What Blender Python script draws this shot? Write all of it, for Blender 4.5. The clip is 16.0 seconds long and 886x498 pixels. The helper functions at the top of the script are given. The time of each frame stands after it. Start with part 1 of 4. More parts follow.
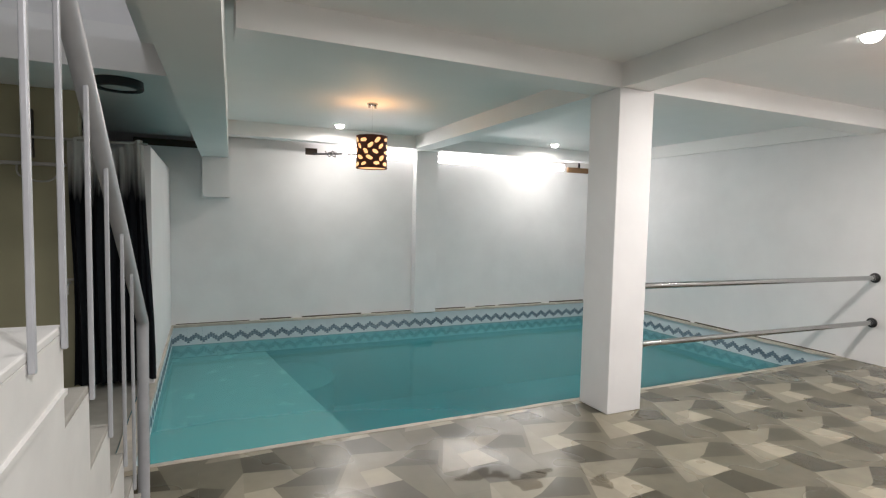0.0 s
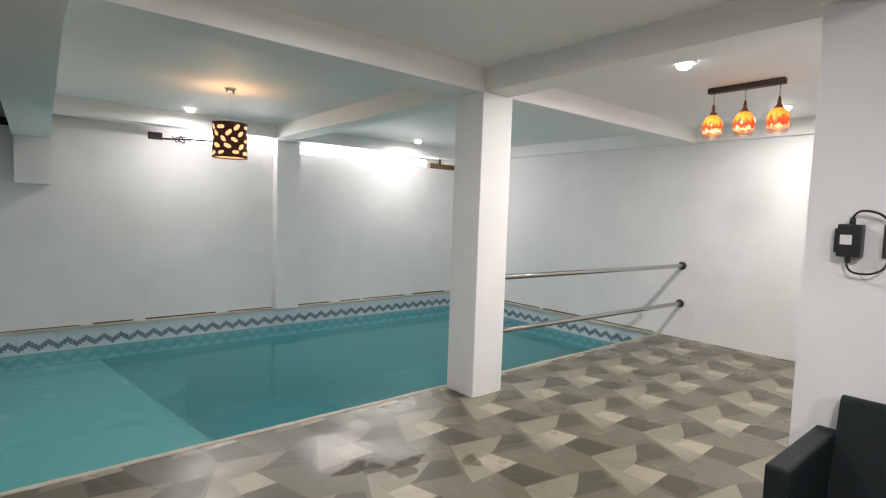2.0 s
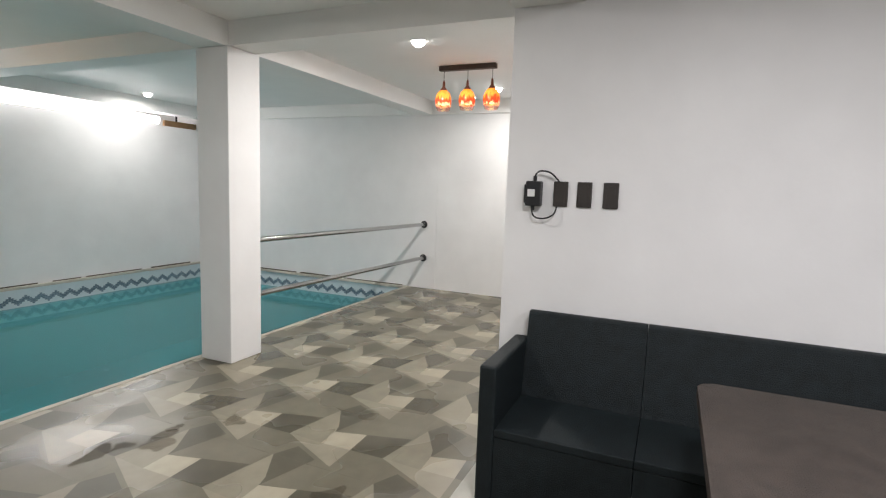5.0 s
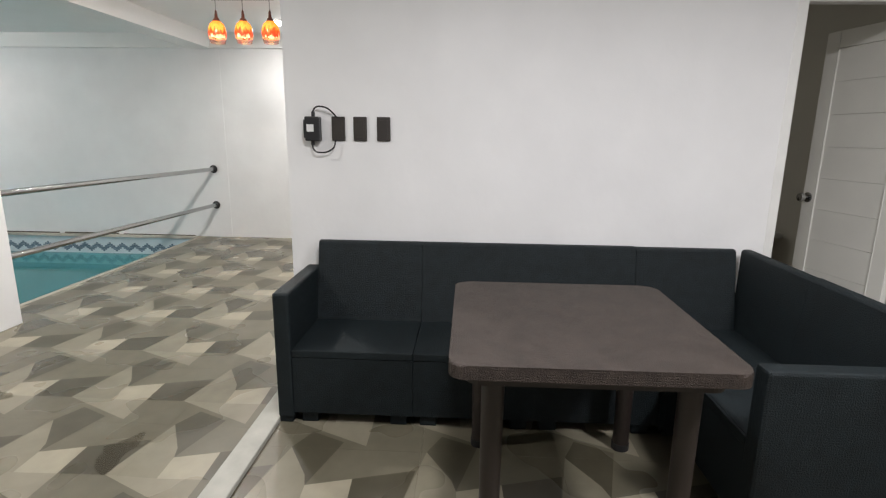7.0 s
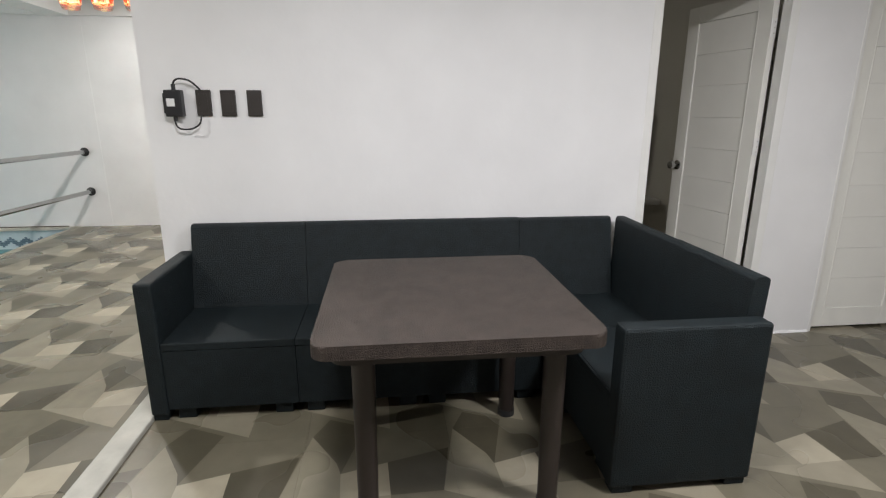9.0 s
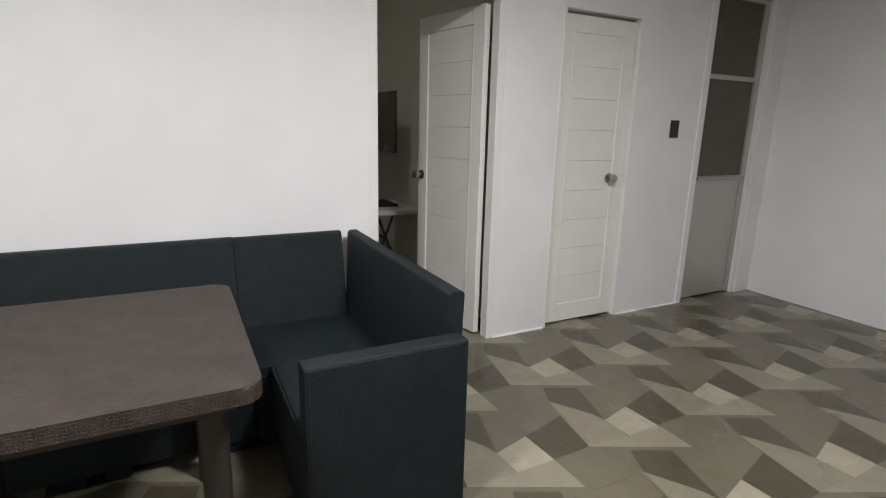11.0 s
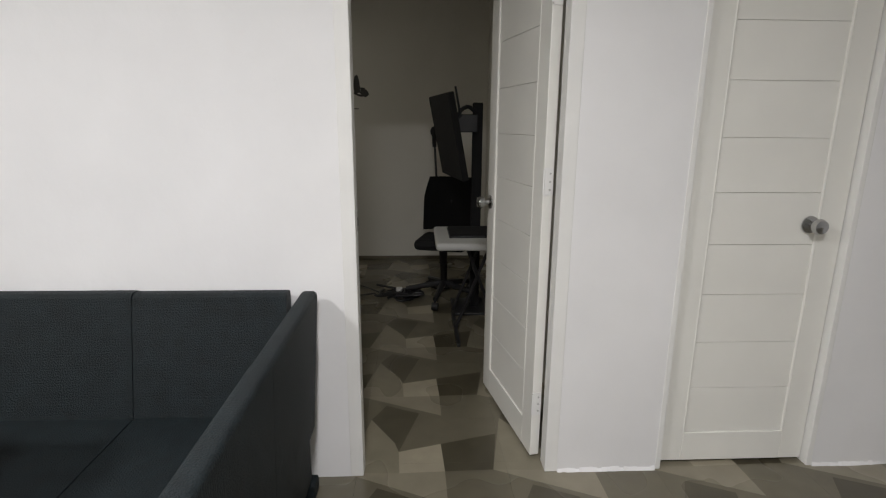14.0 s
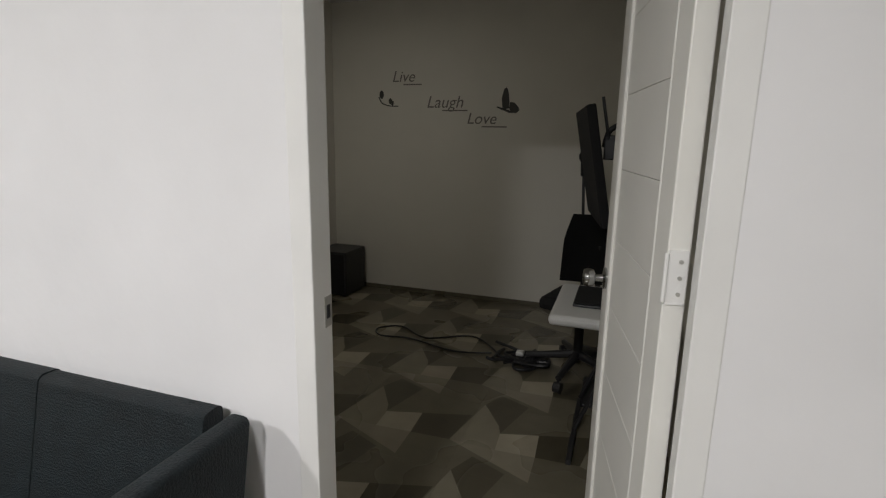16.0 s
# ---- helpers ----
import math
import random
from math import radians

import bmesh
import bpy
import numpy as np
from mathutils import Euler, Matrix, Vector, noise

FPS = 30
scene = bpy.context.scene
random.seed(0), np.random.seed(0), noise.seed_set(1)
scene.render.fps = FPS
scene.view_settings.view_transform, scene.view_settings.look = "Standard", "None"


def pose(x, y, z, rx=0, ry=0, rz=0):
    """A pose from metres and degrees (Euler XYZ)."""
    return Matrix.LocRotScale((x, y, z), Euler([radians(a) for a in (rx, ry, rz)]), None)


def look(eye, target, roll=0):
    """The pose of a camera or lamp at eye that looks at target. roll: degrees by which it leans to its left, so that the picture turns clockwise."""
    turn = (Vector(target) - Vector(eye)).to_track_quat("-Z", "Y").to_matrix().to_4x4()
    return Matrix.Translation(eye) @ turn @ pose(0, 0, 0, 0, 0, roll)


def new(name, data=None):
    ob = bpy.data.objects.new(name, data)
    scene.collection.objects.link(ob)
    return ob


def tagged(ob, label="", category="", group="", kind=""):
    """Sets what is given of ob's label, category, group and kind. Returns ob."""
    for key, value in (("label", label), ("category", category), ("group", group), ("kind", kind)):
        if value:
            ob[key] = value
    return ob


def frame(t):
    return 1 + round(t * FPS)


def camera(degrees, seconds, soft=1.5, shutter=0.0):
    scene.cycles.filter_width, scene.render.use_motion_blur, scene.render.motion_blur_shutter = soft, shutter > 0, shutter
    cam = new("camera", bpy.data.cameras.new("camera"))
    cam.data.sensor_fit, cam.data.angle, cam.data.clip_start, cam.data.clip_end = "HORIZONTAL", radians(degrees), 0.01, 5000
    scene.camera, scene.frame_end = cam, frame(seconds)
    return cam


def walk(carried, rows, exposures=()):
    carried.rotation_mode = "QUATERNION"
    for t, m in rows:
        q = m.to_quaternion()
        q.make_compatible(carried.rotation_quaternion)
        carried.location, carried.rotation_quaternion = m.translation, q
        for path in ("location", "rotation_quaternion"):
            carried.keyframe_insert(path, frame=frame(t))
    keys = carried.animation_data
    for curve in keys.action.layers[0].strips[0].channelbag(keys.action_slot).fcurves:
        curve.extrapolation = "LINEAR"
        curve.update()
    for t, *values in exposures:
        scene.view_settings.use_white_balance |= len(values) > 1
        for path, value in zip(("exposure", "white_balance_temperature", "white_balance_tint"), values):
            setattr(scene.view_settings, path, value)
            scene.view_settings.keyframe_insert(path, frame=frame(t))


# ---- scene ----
cam = camera(80.6, 16.0, 1.2)
METRES, EYE, TILT, LEAN, TURN = 3.979, 1.5, 0.0, 0.0, -24.3
PATH = [
    (0, (0.271, 0.201, 1.424), (1.099, 2.018, 1.298), 1.2),
    (0.5, (0.239, 0.221, 1.434), (1.2, 1.97, 1.309), 1.5),
    (1, (0.205, 0.224, 1.436), (1.296, 1.896, 1.313), 1.8),
    (1.5, (0.193, 0.221, 1.44), (1.383, 1.824, 1.308), 2.0),
    (2, (0.17, 0.208, 1.44), (1.451, 1.738, 1.3), 1.9),
    (2.5, (0.14, 0.2, 1.437), (1.505, 1.655, 1.294), 1.9),
    (3, (0.121, 0.175, 1.438), (1.604, 1.509, 1.289), 1.9),
    (3.5, (0.11, 0.164, 1.435), (1.685, 1.385, 1.27), 2.0),
    (3.7, (0.099, 0.17, 1.423), (1.704, 1.352, 1.255), 2.1),
    (6, (-0.067, -0.012, 1.383), (1.861, 0.409, 1.062), 1.6),
    (6.5, (-0.122, -0.055, 1.367), (1.827, 0.198, 0.995), 1.3),
    (7, (-0.15, -0.088, 1.364), (1.801, 0.005, 0.934), 0.7),
    (7.5, (-0.168, -0.095, 1.355), (1.778, -0.148, 0.896), 0.4),
    (8, (-0.178, -0.125, 1.346), (1.755, -0.27, 0.856), 0.1),
    (8.5, (-0.175, -0.168, 1.341), (1.753, -0.335, 0.836), -0.1),
    (9, (-0.112, -0.262, 1.345), (1.811, -0.478, 0.837), 0.1),
    (9.5, (-0.071, -0.364, 1.356), (1.807, -0.843, 0.862), 1.2),
    (10, (-0.053, -0.465, 1.334), (1.723, -1.257, 0.863), 0.9),
    (10.2, (-0.037, -0.515, 1.322), (1.69, -1.41, 0.859), 1.4),
    (12.3, (0.262, -1.342, 1.368), (2.024, -2.185, 0.937), 0.5),
    (12.5, (0.31, -1.446, 1.383), (2.138, -2.129, 0.946), -0.2),
    (13, (0.454, -1.65, 1.377), (2.362, -2.047, 0.929), -0.1),
    (13.5, (0.674, -1.808, 1.374), (2.607, -2.049, 0.92), 0.4),
    (14, (0.879, -1.954, 1.352), (2.822, -2.046, 0.888), 0.4),
    (14.5, (1.074, -2.135, 1.367), (2.984, -1.81, 0.871), 0.4),
    (15, (1.339, -2.21, 1.364), (3.21, -1.723, 0.853), 1.3),
    (15.5, (1.559, -2.251, 1.364), (3.422, -1.736, 0.851), 1.2),
    (16, (1.784, -2.325, 1.386), (3.637, -1.694, 0.974), 1.1),
]
walk(cam, [(t, look(eye, target, roll)) for t, eye, target, roll in PATH],
     [(0, 0.10, 6660, 13.0), (3.5, 0.02, 6600, 12.4), (6, 0.07, 6560, 11.2), (8, 0.16, 6530, 10.6), (10, 0.17, 6520, 10.2), (12.5, 0.32, 6580, 10), (14, 0.27, 6590, 10), (16, 0.20, 6600, 10)])

# ---- light ----
world = bpy.data.worlds.new("world")
scene.world = world
world.use_nodes = True
world.node_tree.nodes["Background"].inputs[0].default_value = (0.55, 0.6, 0.65, 1)
world.node_tree.nodes["Background"].inputs[1].default_value = 0.02

WALL_X = 2.69      # face of the lounge wall
CEIL = 2.53
BACK_Y = 7.42      # far pool wall
EAST_X = 6.50      # wall at the end of the deck and pool
POOL_X0, POOL_Y0 = -0.12, 3.42
WATER = -0.255


def lamp(name, at, watts, size, colour=(1, 0.96, 0.9), aim=(0, 0, -1), shape="DISK", spread=180, size_y=None):
    data = bpy.data.lights.new(name, "AREA")
    data.energy, data.shape, data.size, data.color = watts, shape, size, colour
    if size_y:
        data.size_y = size_y
    data.spread = radians(spread)
    ob = new(name, data)
    ob.matrix_world = look(at, Vector(at) + Vector(aim))
    return ob


DOWNLIGHTS = [(1.80, 6.72, CEIL), (5.05, 6.72, CEIL), (3.79, 2.0, CEIL), (5.75, 1.99, CEIL), (1.45, 2.08, CEIL)]
DOWN_WATTS = [12, 13, 36, 16, 22]
# Both out of view; the second is added to brighten the wall with the doors.
LOUNGE_LAMPS = [(0.75, -0.15, CEIL), (0.50, -1.90, CEIL)]
LOUNGE_WATTS = [37, 50]
for at, watts in zip(DOWNLIGHTS, DOWN_WATTS):
    lamp("downlight_lamp", (at[0], at[1], CEIL - 0.062), watts, 0.10, (1.0, 0.98, 0.935))
ROOM_LAMP = (4.4, -0.45, CEIL)
lamp("room_lamp", (ROOM_LAMP[0], ROOM_LAMP[1], CEIL - 0.062), 4.0, 0.10, (1.0, 0.95, 0.86))
for at, watts in zip(LOUNGE_LAMPS, LOUNGE_WATTS):
    lamp("lounge_lamp", (at[0], at[1], CEIL - 0.075), watts, 0.30, (0.98, 0.975, 0.99))
# tubes in the slot above the far pool wall
lamp("slot_lamp", (4.65, 7.385, 2.28), 15, 2.3, (1, 0.98, 0.97), (0, -1, -0.12), "RECTANGLE", 180, 0.08)
lamp("slot_lamp", (2.50, 7.385, 2.28), 7, 1.0, (1, 0.98, 0.97), (0, -1, -0.12), "RECTANGLE", 180, 0.08)
lamp("slot_lamp", (3.95, 7.60, 2.24), 5, 3.8, (1, 0.98, 0.95), (0, 0.9, 0.3), "RECTANGLE", 180, 0.05)
lamp("stairwell_lamp", (-0.55, 3.0, 4.4), 9, 0.5, (0.93, 0.97, 1.0))
bulb = bpy.data.lights.new("lantern_bulb", "POINT")
bulb.energy, bulb.color, bulb.shadow_soft_size = 5, (1.0, 0.55, 0.22), 0.04
new("lantern_bulb", bulb).location = (1.80, 5.33, 2.235)

# ---- materials ----


def mat(name, colour, rough=0.6, metal=0.0, vary=0.08, scale=6.0, bump=0.0, bump_scale=60.0, emit=None, strength=0.0, random_tint=0.0, spec=0.5, coat=0.0, patch=0.0):
    m = bpy.data.materials.new(name)
    m.use_nodes = True
    nt = m.node_tree
    b = nt.nodes["Principled BSDF"]
    b.inputs["Roughness"].default_value = rough
    b.inputs["Metallic"].default_value = metal
    b.inputs["Specular IOR Level"].default_value = spec
    b.inputs["Coat Weight"].default_value = coat
    geo = nt.nodes.new("ShaderNodeNewGeometry")
    n1 = nt.nodes.new("ShaderNodeTexNoise")
    n1.inputs["Scale"].default_value, n1.inputs["Detail"].default_value = scale, 5
    n2 = nt.nodes.new("ShaderNodeTexNoise")
    n2.inputs["Scale"].default_value, n2.inputs["Detail"].default_value = scale * 0.17, 2
    nt.links.new(geo.outputs["Position"], n1.inputs["Vector"])
    nt.links.new(geo.outputs["Position"], n2.inputs["Vector"])
    add = nt.nodes.new("ShaderNodeMath")
    add.operation = "ADD"
    nt.links.new(n1.outputs["Fac"], add.inputs[0])
    nt.links.new(n2.outputs["Fac"], add.inputs[1])
    ramp = nt.nodes.new("ShaderNodeMapRange")
    ramp.inputs["From Min"].default_value, ramp.inputs["From Max"].default_value = 0.6, 1.4
    ramp.inputs["To Min"].default_value, ramp.inputs["To Max"].default_value = 1 - vary, 1 + vary
    nt.links.new(add.outputs[0], ramp.inputs["Value"])
    scl = nt.nodes.new("ShaderNodeVectorMath")
    scl.operation = "SCALE"
    scl.inputs[0].default_value = colour[:3]
    last = ramp.outputs["Result"]
    if random_tint:
        info = nt.nodes.new("ShaderNodeObjectInfo")
        r = nt.nodes.new("ShaderNodeMapRange")
        r.inputs["To Min"].default_value, r.inputs["To Max"].default_value = 1 - random_tint, 1 + random_tint
        nt.links.new(info.outputs["Random"], r.inputs["Value"])
        mul = nt.nodes.new("ShaderNodeMath")
        mul.operation = "MULTIPLY"
        nt.links.new(last, mul.inputs[0])
        nt.links.new(r.outputs["Result"], mul.inputs[1])
        last = mul.outputs[0]
    nt.links.new(last, scl.inputs["Scale"])
    nt.links.new(scl.outputs["Vector"], b.inputs["Base Color"])
    rr = nt.nodes.new("ShaderNodeMapRange")
    rr.inputs["To Min"].default_value, rr.inputs["To Max"].default_value = max(0.02, rough - 0.08), min(1, rough + 0.08)
    if patch:
        rr.interpolation_type = "SMOOTHSTEP"
        rr.inputs["From Min"].default_value, rr.inputs["From Max"].default_value = 0.38, 0.62
        rr.inputs["To Min"].default_value, rr.inputs["To Max"].default_value = rough - patch, rough + patch * 0.6
    nt.links.new((n2 if patch else n1).outputs["Fac"], rr.inputs["Value"])
    nt.links.new(rr.outputs["Result"], b.inputs["Roughness"])
    if bump:
        nb = nt.nodes.new("ShaderNodeTexNoise")
        nb.inputs["Scale"].default_value, nb.inputs["Detail"].default_value = bump_scale, 4
        nt.links.new(geo.outputs["Position"], nb.inputs["Vector"])
        bn = nt.nodes.new("ShaderNodeBump")
        bn.inputs["Strength"].default_value, bn.inputs["Distance"].default_value = bump, 0.004
        nt.links.new(nb.outputs["Fac"], bn.inputs["Height"])
        nt.links.new(bn.outputs["Normal"], b.inputs["Normal"])
    if emit:
        b.inputs["Emission Color"].default_value = (*emit, 1)
        b.inputs["Emission Strength"].default_value = strength
    return m


def weave_mat(name, colour, scale=120.0, rough=0.6, spec=0.3, relief=0.6):
    """Moulded plastic with a woven rattan relief."""
    m = mat(name, colour, rough, 0, 0.5, 110, spec=spec)
    nt = m.node_tree
    b = nt.nodes["Principled BSDF"]
    tc = nt.nodes.new("ShaderNodeNewGeometry")
    sep = nt.nodes.new("ShaderNodeSeparateXYZ")
    nt.links.new(tc.outputs["Position"], sep.inputs[0])
    total = None
    for axis in range(3):
        k = nt.nodes.new("ShaderNodeMath")
        k.operation = "MULTIPLY"
        k.inputs[1].default_value = scale * 2 * math.pi
        nt.links.new(sep.outputs[axis], k.inputs[0])
        q = nt.nodes.new("ShaderNodeMath")
        q.operation = "SINE"
        nt.links.new(k.outputs[0], q.inputs[0])
        if total is None:
            total = q
        else:
            s = nt.nodes.new("ShaderNodeMath")
            s.operation = "ADD"
            nt.links.new(total.outputs[0], s.inputs[0])
            nt.links.new(q.outputs[0], s.inputs[1])
            total = s
    grain = nt.nodes.new("ShaderNodeTexNoise")
    grain.inputs["Scale"].default_value, grain.inputs["Detail"].default_value = 240, 3
    nt.links.new(tc.outputs["Position"], grain.inputs["Vector"])
    mul = nt.nodes.new("ShaderNodeMath")
    mul.operation = "MULTIPLY_ADD"
    mul.inputs[1].default_value = 6.0
    nt.links.new(grain.outputs["Fac"], mul.inputs[0])
    ribs = nt.nodes.new("ShaderNodeMath")
    ribs.operation = "MULTIPLY"
    ribs.inputs[1].default_value = 0.16
    nt.links.new(total.outputs[0], ribs.inputs[0])
    nt.links.new(ribs.outputs[0], mul.inputs[2])
    bn = nt.nodes.new("ShaderNodeBump")
    bn.inputs["Strength"].default_value, bn.inputs["Distance"].default_value = relief, 0.0016
    nt.links.new(mul.outputs[0], bn.inputs["Height"])
    nt.links.new(bn.outputs["Normal"], b.inputs["Normal"])
    return m


WHITE = mat("white_wall_paint", (0.80, 0.795, 0.80), 0.55, 0, 0.06, 3, 0.32, 16)
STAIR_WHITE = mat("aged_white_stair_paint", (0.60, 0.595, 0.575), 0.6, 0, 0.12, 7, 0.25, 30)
CEILING = mat("ceiling_paint", (0.85, 0.845, 0.835), 0.65, 0, 0.03, 3, 0.08, 40)
OLIVE = mat("olive_cream_paint", (0.36, 0.34, 0.22), 0.6, 0, 0.1, 4, 0.1, 40)
ROOM = mat("grey_room_paint", (0.70, 0.68, 0.62), 0.6, 0, 0.04, 3, 0.1, 40)
T_LIGHT = mat("tile_pale_beige", (0.333, 0.298, 0.225), 0.32, 0, 0.16, 11, 0.03, 200, patch=0.09)
T_MED = mat("tile_light_greige", (0.214, 0.193, 0.142), 0.32, 0, 0.16, 11, 0.03, 200, patch=0.09)
T_MED2 = mat("tile_greige", (0.242, 0.217, 0.163), 0.32, 0, 0.16, 11, 0.03, 200, patch=0.09)
T_GREY = mat("tile_taupe", (0.136, 0.122, 0.087), 0.32, 0, 0.16, 11, 0.03, 200, patch=0.09)
T_DARK = mat("tile_dark_taupe", (0.078, 0.069, 0.047), 0.32, 0, 0.16, 11, 0.03, 200, patch=0.09)
T_DARK2 = mat("tile_brown_taupe", (0.071, 0.062, 0.041), 0.32, 0, 0.16, 11, 0.03, 200, patch=0.09)
GROUT = mat("floor_grout", (0.16, 0.145, 0.125), 0.8)
CREAM = mat("cream_door_paint", (0.80, 0.79, 0.745), 0.42, 0, 0.04, 5, 0.05, 60)
FLOOR_STRIP = mat("worn_white_floor_paint", (0.40, 0.39, 0.35), 0.6, 0, 0.22, 12, 0.2, 60)
TRIM = mat("white_trim_paint", (0.80, 0.795, 0.775), 0.45, 0, 0.05, 6, 0.06, 60)
CHROME = mat("polished_steel", (0.42, 0.42, 0.42), 0.16, 1.0, 0.05, 12)
ALU = mat("dull_aluminium", (0.50, 0.49, 0.46), 0.42, 0.6, 0.06, 14)
RAIL_GREY = mat("grey_painted_metal", (0.42, 0.43, 0.45), 0.4, 0.2, 0.1, 20, 0.1, 90)
BLACK = mat("black_plastic", (0.018, 0.018, 0.020), 0.42, 0, 0.15, 30)
SOFT_BLACK = mat("black_fabric", (0.007, 0.007, 0.008), 0.85, 0, 0.2, 60, 0.3, 300)
DARK_PLATE = mat("dark_brown_switch_plastic", (0.036, 0.030, 0.027), 0.45, 0, 0.1, 20)
WOVEN = weave_mat("anthracite_woven_plastic", (0.0062, 0.0108, 0.0130), 105, 0.62, 0.30, 0.5)
TABLE = weave_mat("brown_woven_plastic", (0.043, 0.0325, 0.0275), 120, 0.5)
PLAIN_BROWN = mat("brown_plastic", (0.030, 0.022, 0.019), 0.45, 0, 0.1, 20)
WOOD = mat("bare_wood", (0.24, 0.13, 0.06), 0.7, 0, 0.25, 12, 0.2, 60)
DARK_WOOD = mat("dark_wood", (0.05, 0.03, 0.02), 0.6, 0, 0.2, 14)
POOL_MID = mat("mid_turquoise_pool_tile", (0.17, 0.40, 0.44), 0.25, 0, 0.06, 4)
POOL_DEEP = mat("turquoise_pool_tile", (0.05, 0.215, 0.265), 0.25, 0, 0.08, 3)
POOL_TILE = mat("pale_blue_pool_tile", (0.80, 0.90, 0.88), 0.25, 0, 0.05, 5)
BAND = mat("white_blue_border_tile", (0.62, 0.70, 0.74), 0.31, 0, 0.06, 12)
MOSAIC = mat("slate_blue_mosaic", (0.17, 0.235, 0.295), 0.25, 0, 0.15, 30, random_tint=0.1)
COPING = mat("worn_cement_coping", (0.52, 0.48, 0.42), 0.8, 0, 0.2, 14, 0.4, 60)
DIRT = mat("dark_joint", (0.10, 0.085, 0.065), 0.9, 0, 0.3, 20)
CEMENT = mat("grey_cement", (0.30, 0.29, 0.26), 0.85, 0, 0.15, 10, 0.3, 60)
DARK_GLASS = mat("brown_tinted_glass", (0.078, 0.064, 0.048), 0.22, 0, 0.2, 6)
WHITE_PLASTIC = mat("white_plastic", (0.66, 0.66, 0.64), 0.4, 0, 0.04, 9)
LABEL = mat("grey_paper_label", (0.72, 0.72, 0.72), 0.6)
DECAL = mat("black_vinyl_decal", (0.05, 0.048, 0.045), 0.5)
DECAL_GREY = mat("faded_grey_decal", (0.19, 0.18, 0.165), 0.6)
LIT = mat("lit_lamp_lens", (0.9, 0.9, 0.9), 0.4, emit=(1, 0.98, 0.95), strength=14)
SLOT_LIT = mat("lit_tube", (0.9, 0.9, 0.9), 0.4, emit=(1, 0.98, 0.95), strength=6)
WARM = mat("warm_lamp_diffuser", (0.8, 0.6, 0.4), 0.5, emit=(1.0, 0.50, 0.20), strength=1.35)
BULB = mat("warm_bulb", (0.9, 0.7, 0.4), 0.4, emit=(1.0, 0.62, 0.22), strength=4)
SHADE_BROWN = mat("dark_brown_lamp_shade", (0.105, 0.026, 0.012), 0.6, 0, 0.15, 30)


def amber_mat():
    """Amber glass with darker red flames, lit from inside."""
    m = bpy.data.materials.new("amber_flame_glass")
    m.use_nodes = True
    nt = m.node_tree
    b = nt.nodes["Principled BSDF"]
    tc = nt.nodes.new("ShaderNodeNewGeometry")
    mp = nt.nodes.new("ShaderNodeMapping")
    mp.inputs["Scale"].default_value = (46, 46, 13)
    nz = nt.nodes.new("ShaderNodeTexNoise")
    nz.inputs["Scale"].default_value, nz.inputs["Detail"].default_value = 1.0, 2
    sep = nt.nodes.new("ShaderNodeSeparateXYZ")
    up = nt.nodes.new("ShaderNodeMapRange")
    up.inputs["From Min"].default_value, up.inputs["From Max"].default_value = 2.13, 2.31
    mix = nt.nodes.new("ShaderNodeMath")
    mix.operation = "MULTIPLY_ADD"
    mix.inputs[1].default_value = 0.9
    low = nt.nodes.new("ShaderNodeMath")
    low.operation = "SUBTRACT"
    low.inputs[1].default_value = 0.45
    cr = nt.nodes.new("ShaderNodeValToRGB")
    ramp = cr.color_ramp
    ramp.elements[0].position, ramp.elements[0].color = 0.02, (1.0, 0.62, 0.40, 1)
    ramp.elements[1].position, ramp.elements[1].color = 0.95, (0.95, 0.26, 0.03, 1)
    for place, colour in ((0.22, (1.0, 0.50, 0.22, 1)), (0.32, (0.62, 0.035, 0.008, 1)), (0.52, (0.80, 0.08, 0.015, 1)), (0.72, (1.0, 0.36, 0.05, 1))):
        ramp.elements.new(place).color = colour
    nt.links.new(tc.outputs["Position"], mp.inputs["Vector"])
    nt.links.new(tc.outputs["Position"], sep.inputs[0])
    nt.links.new(sep.outputs["Z"], up.inputs["Value"])
    nt.links.new(mp.outputs["Vector"], nz.inputs["Vector"])
    nt.links.new(nz.outputs["Fac"], mix.inputs[0])
    nt.links.new(up.outputs["Result"], low.inputs[0])
    nt.links.new(low.outputs[0], mix.inputs[2])
    nt.links.new(mix.outputs[0], cr.inputs["Fac"])
    nt.links.new(cr.outputs["Color"], b.inputs["Base Color"])
    nt.links.new(cr.outputs["Color"], b.inputs["Emission Color"])
    b.inputs["Emission Strength"].default_value = 0.85
    b.inputs["Roughness"].default_value = 0.15
    return m


AMBER = amber_mat()


def clear_glass():
    m = bpy.data.materials.new("clear_glass")
    m.use_nodes = True
    nt = m.node_tree
    nt.nodes.clear()
    out = nt.nodes.new("ShaderNodeOutputMaterial")
    mix = nt.nodes.new("ShaderNodeMixShader")
    tr = nt.nodes.new("ShaderNodeBsdfTransparent")
    tr.inputs[0].default_value = (0.8, 0.72, 0.66, 1)
    gl = nt.nodes.new("ShaderNodeBsdfGlossy")
    gl.inputs["Roughness"].default_value = 0.05
    mix.inputs[0].default_value = 0.14
    nt.links.new(tr.outputs[0], mix.inputs[1])
    nt.links.new(gl.outputs[0], mix.inputs[2])
    nt.links.new(mix.outputs[0], out.inputs[0])
    return m


GLASS = clear_glass()


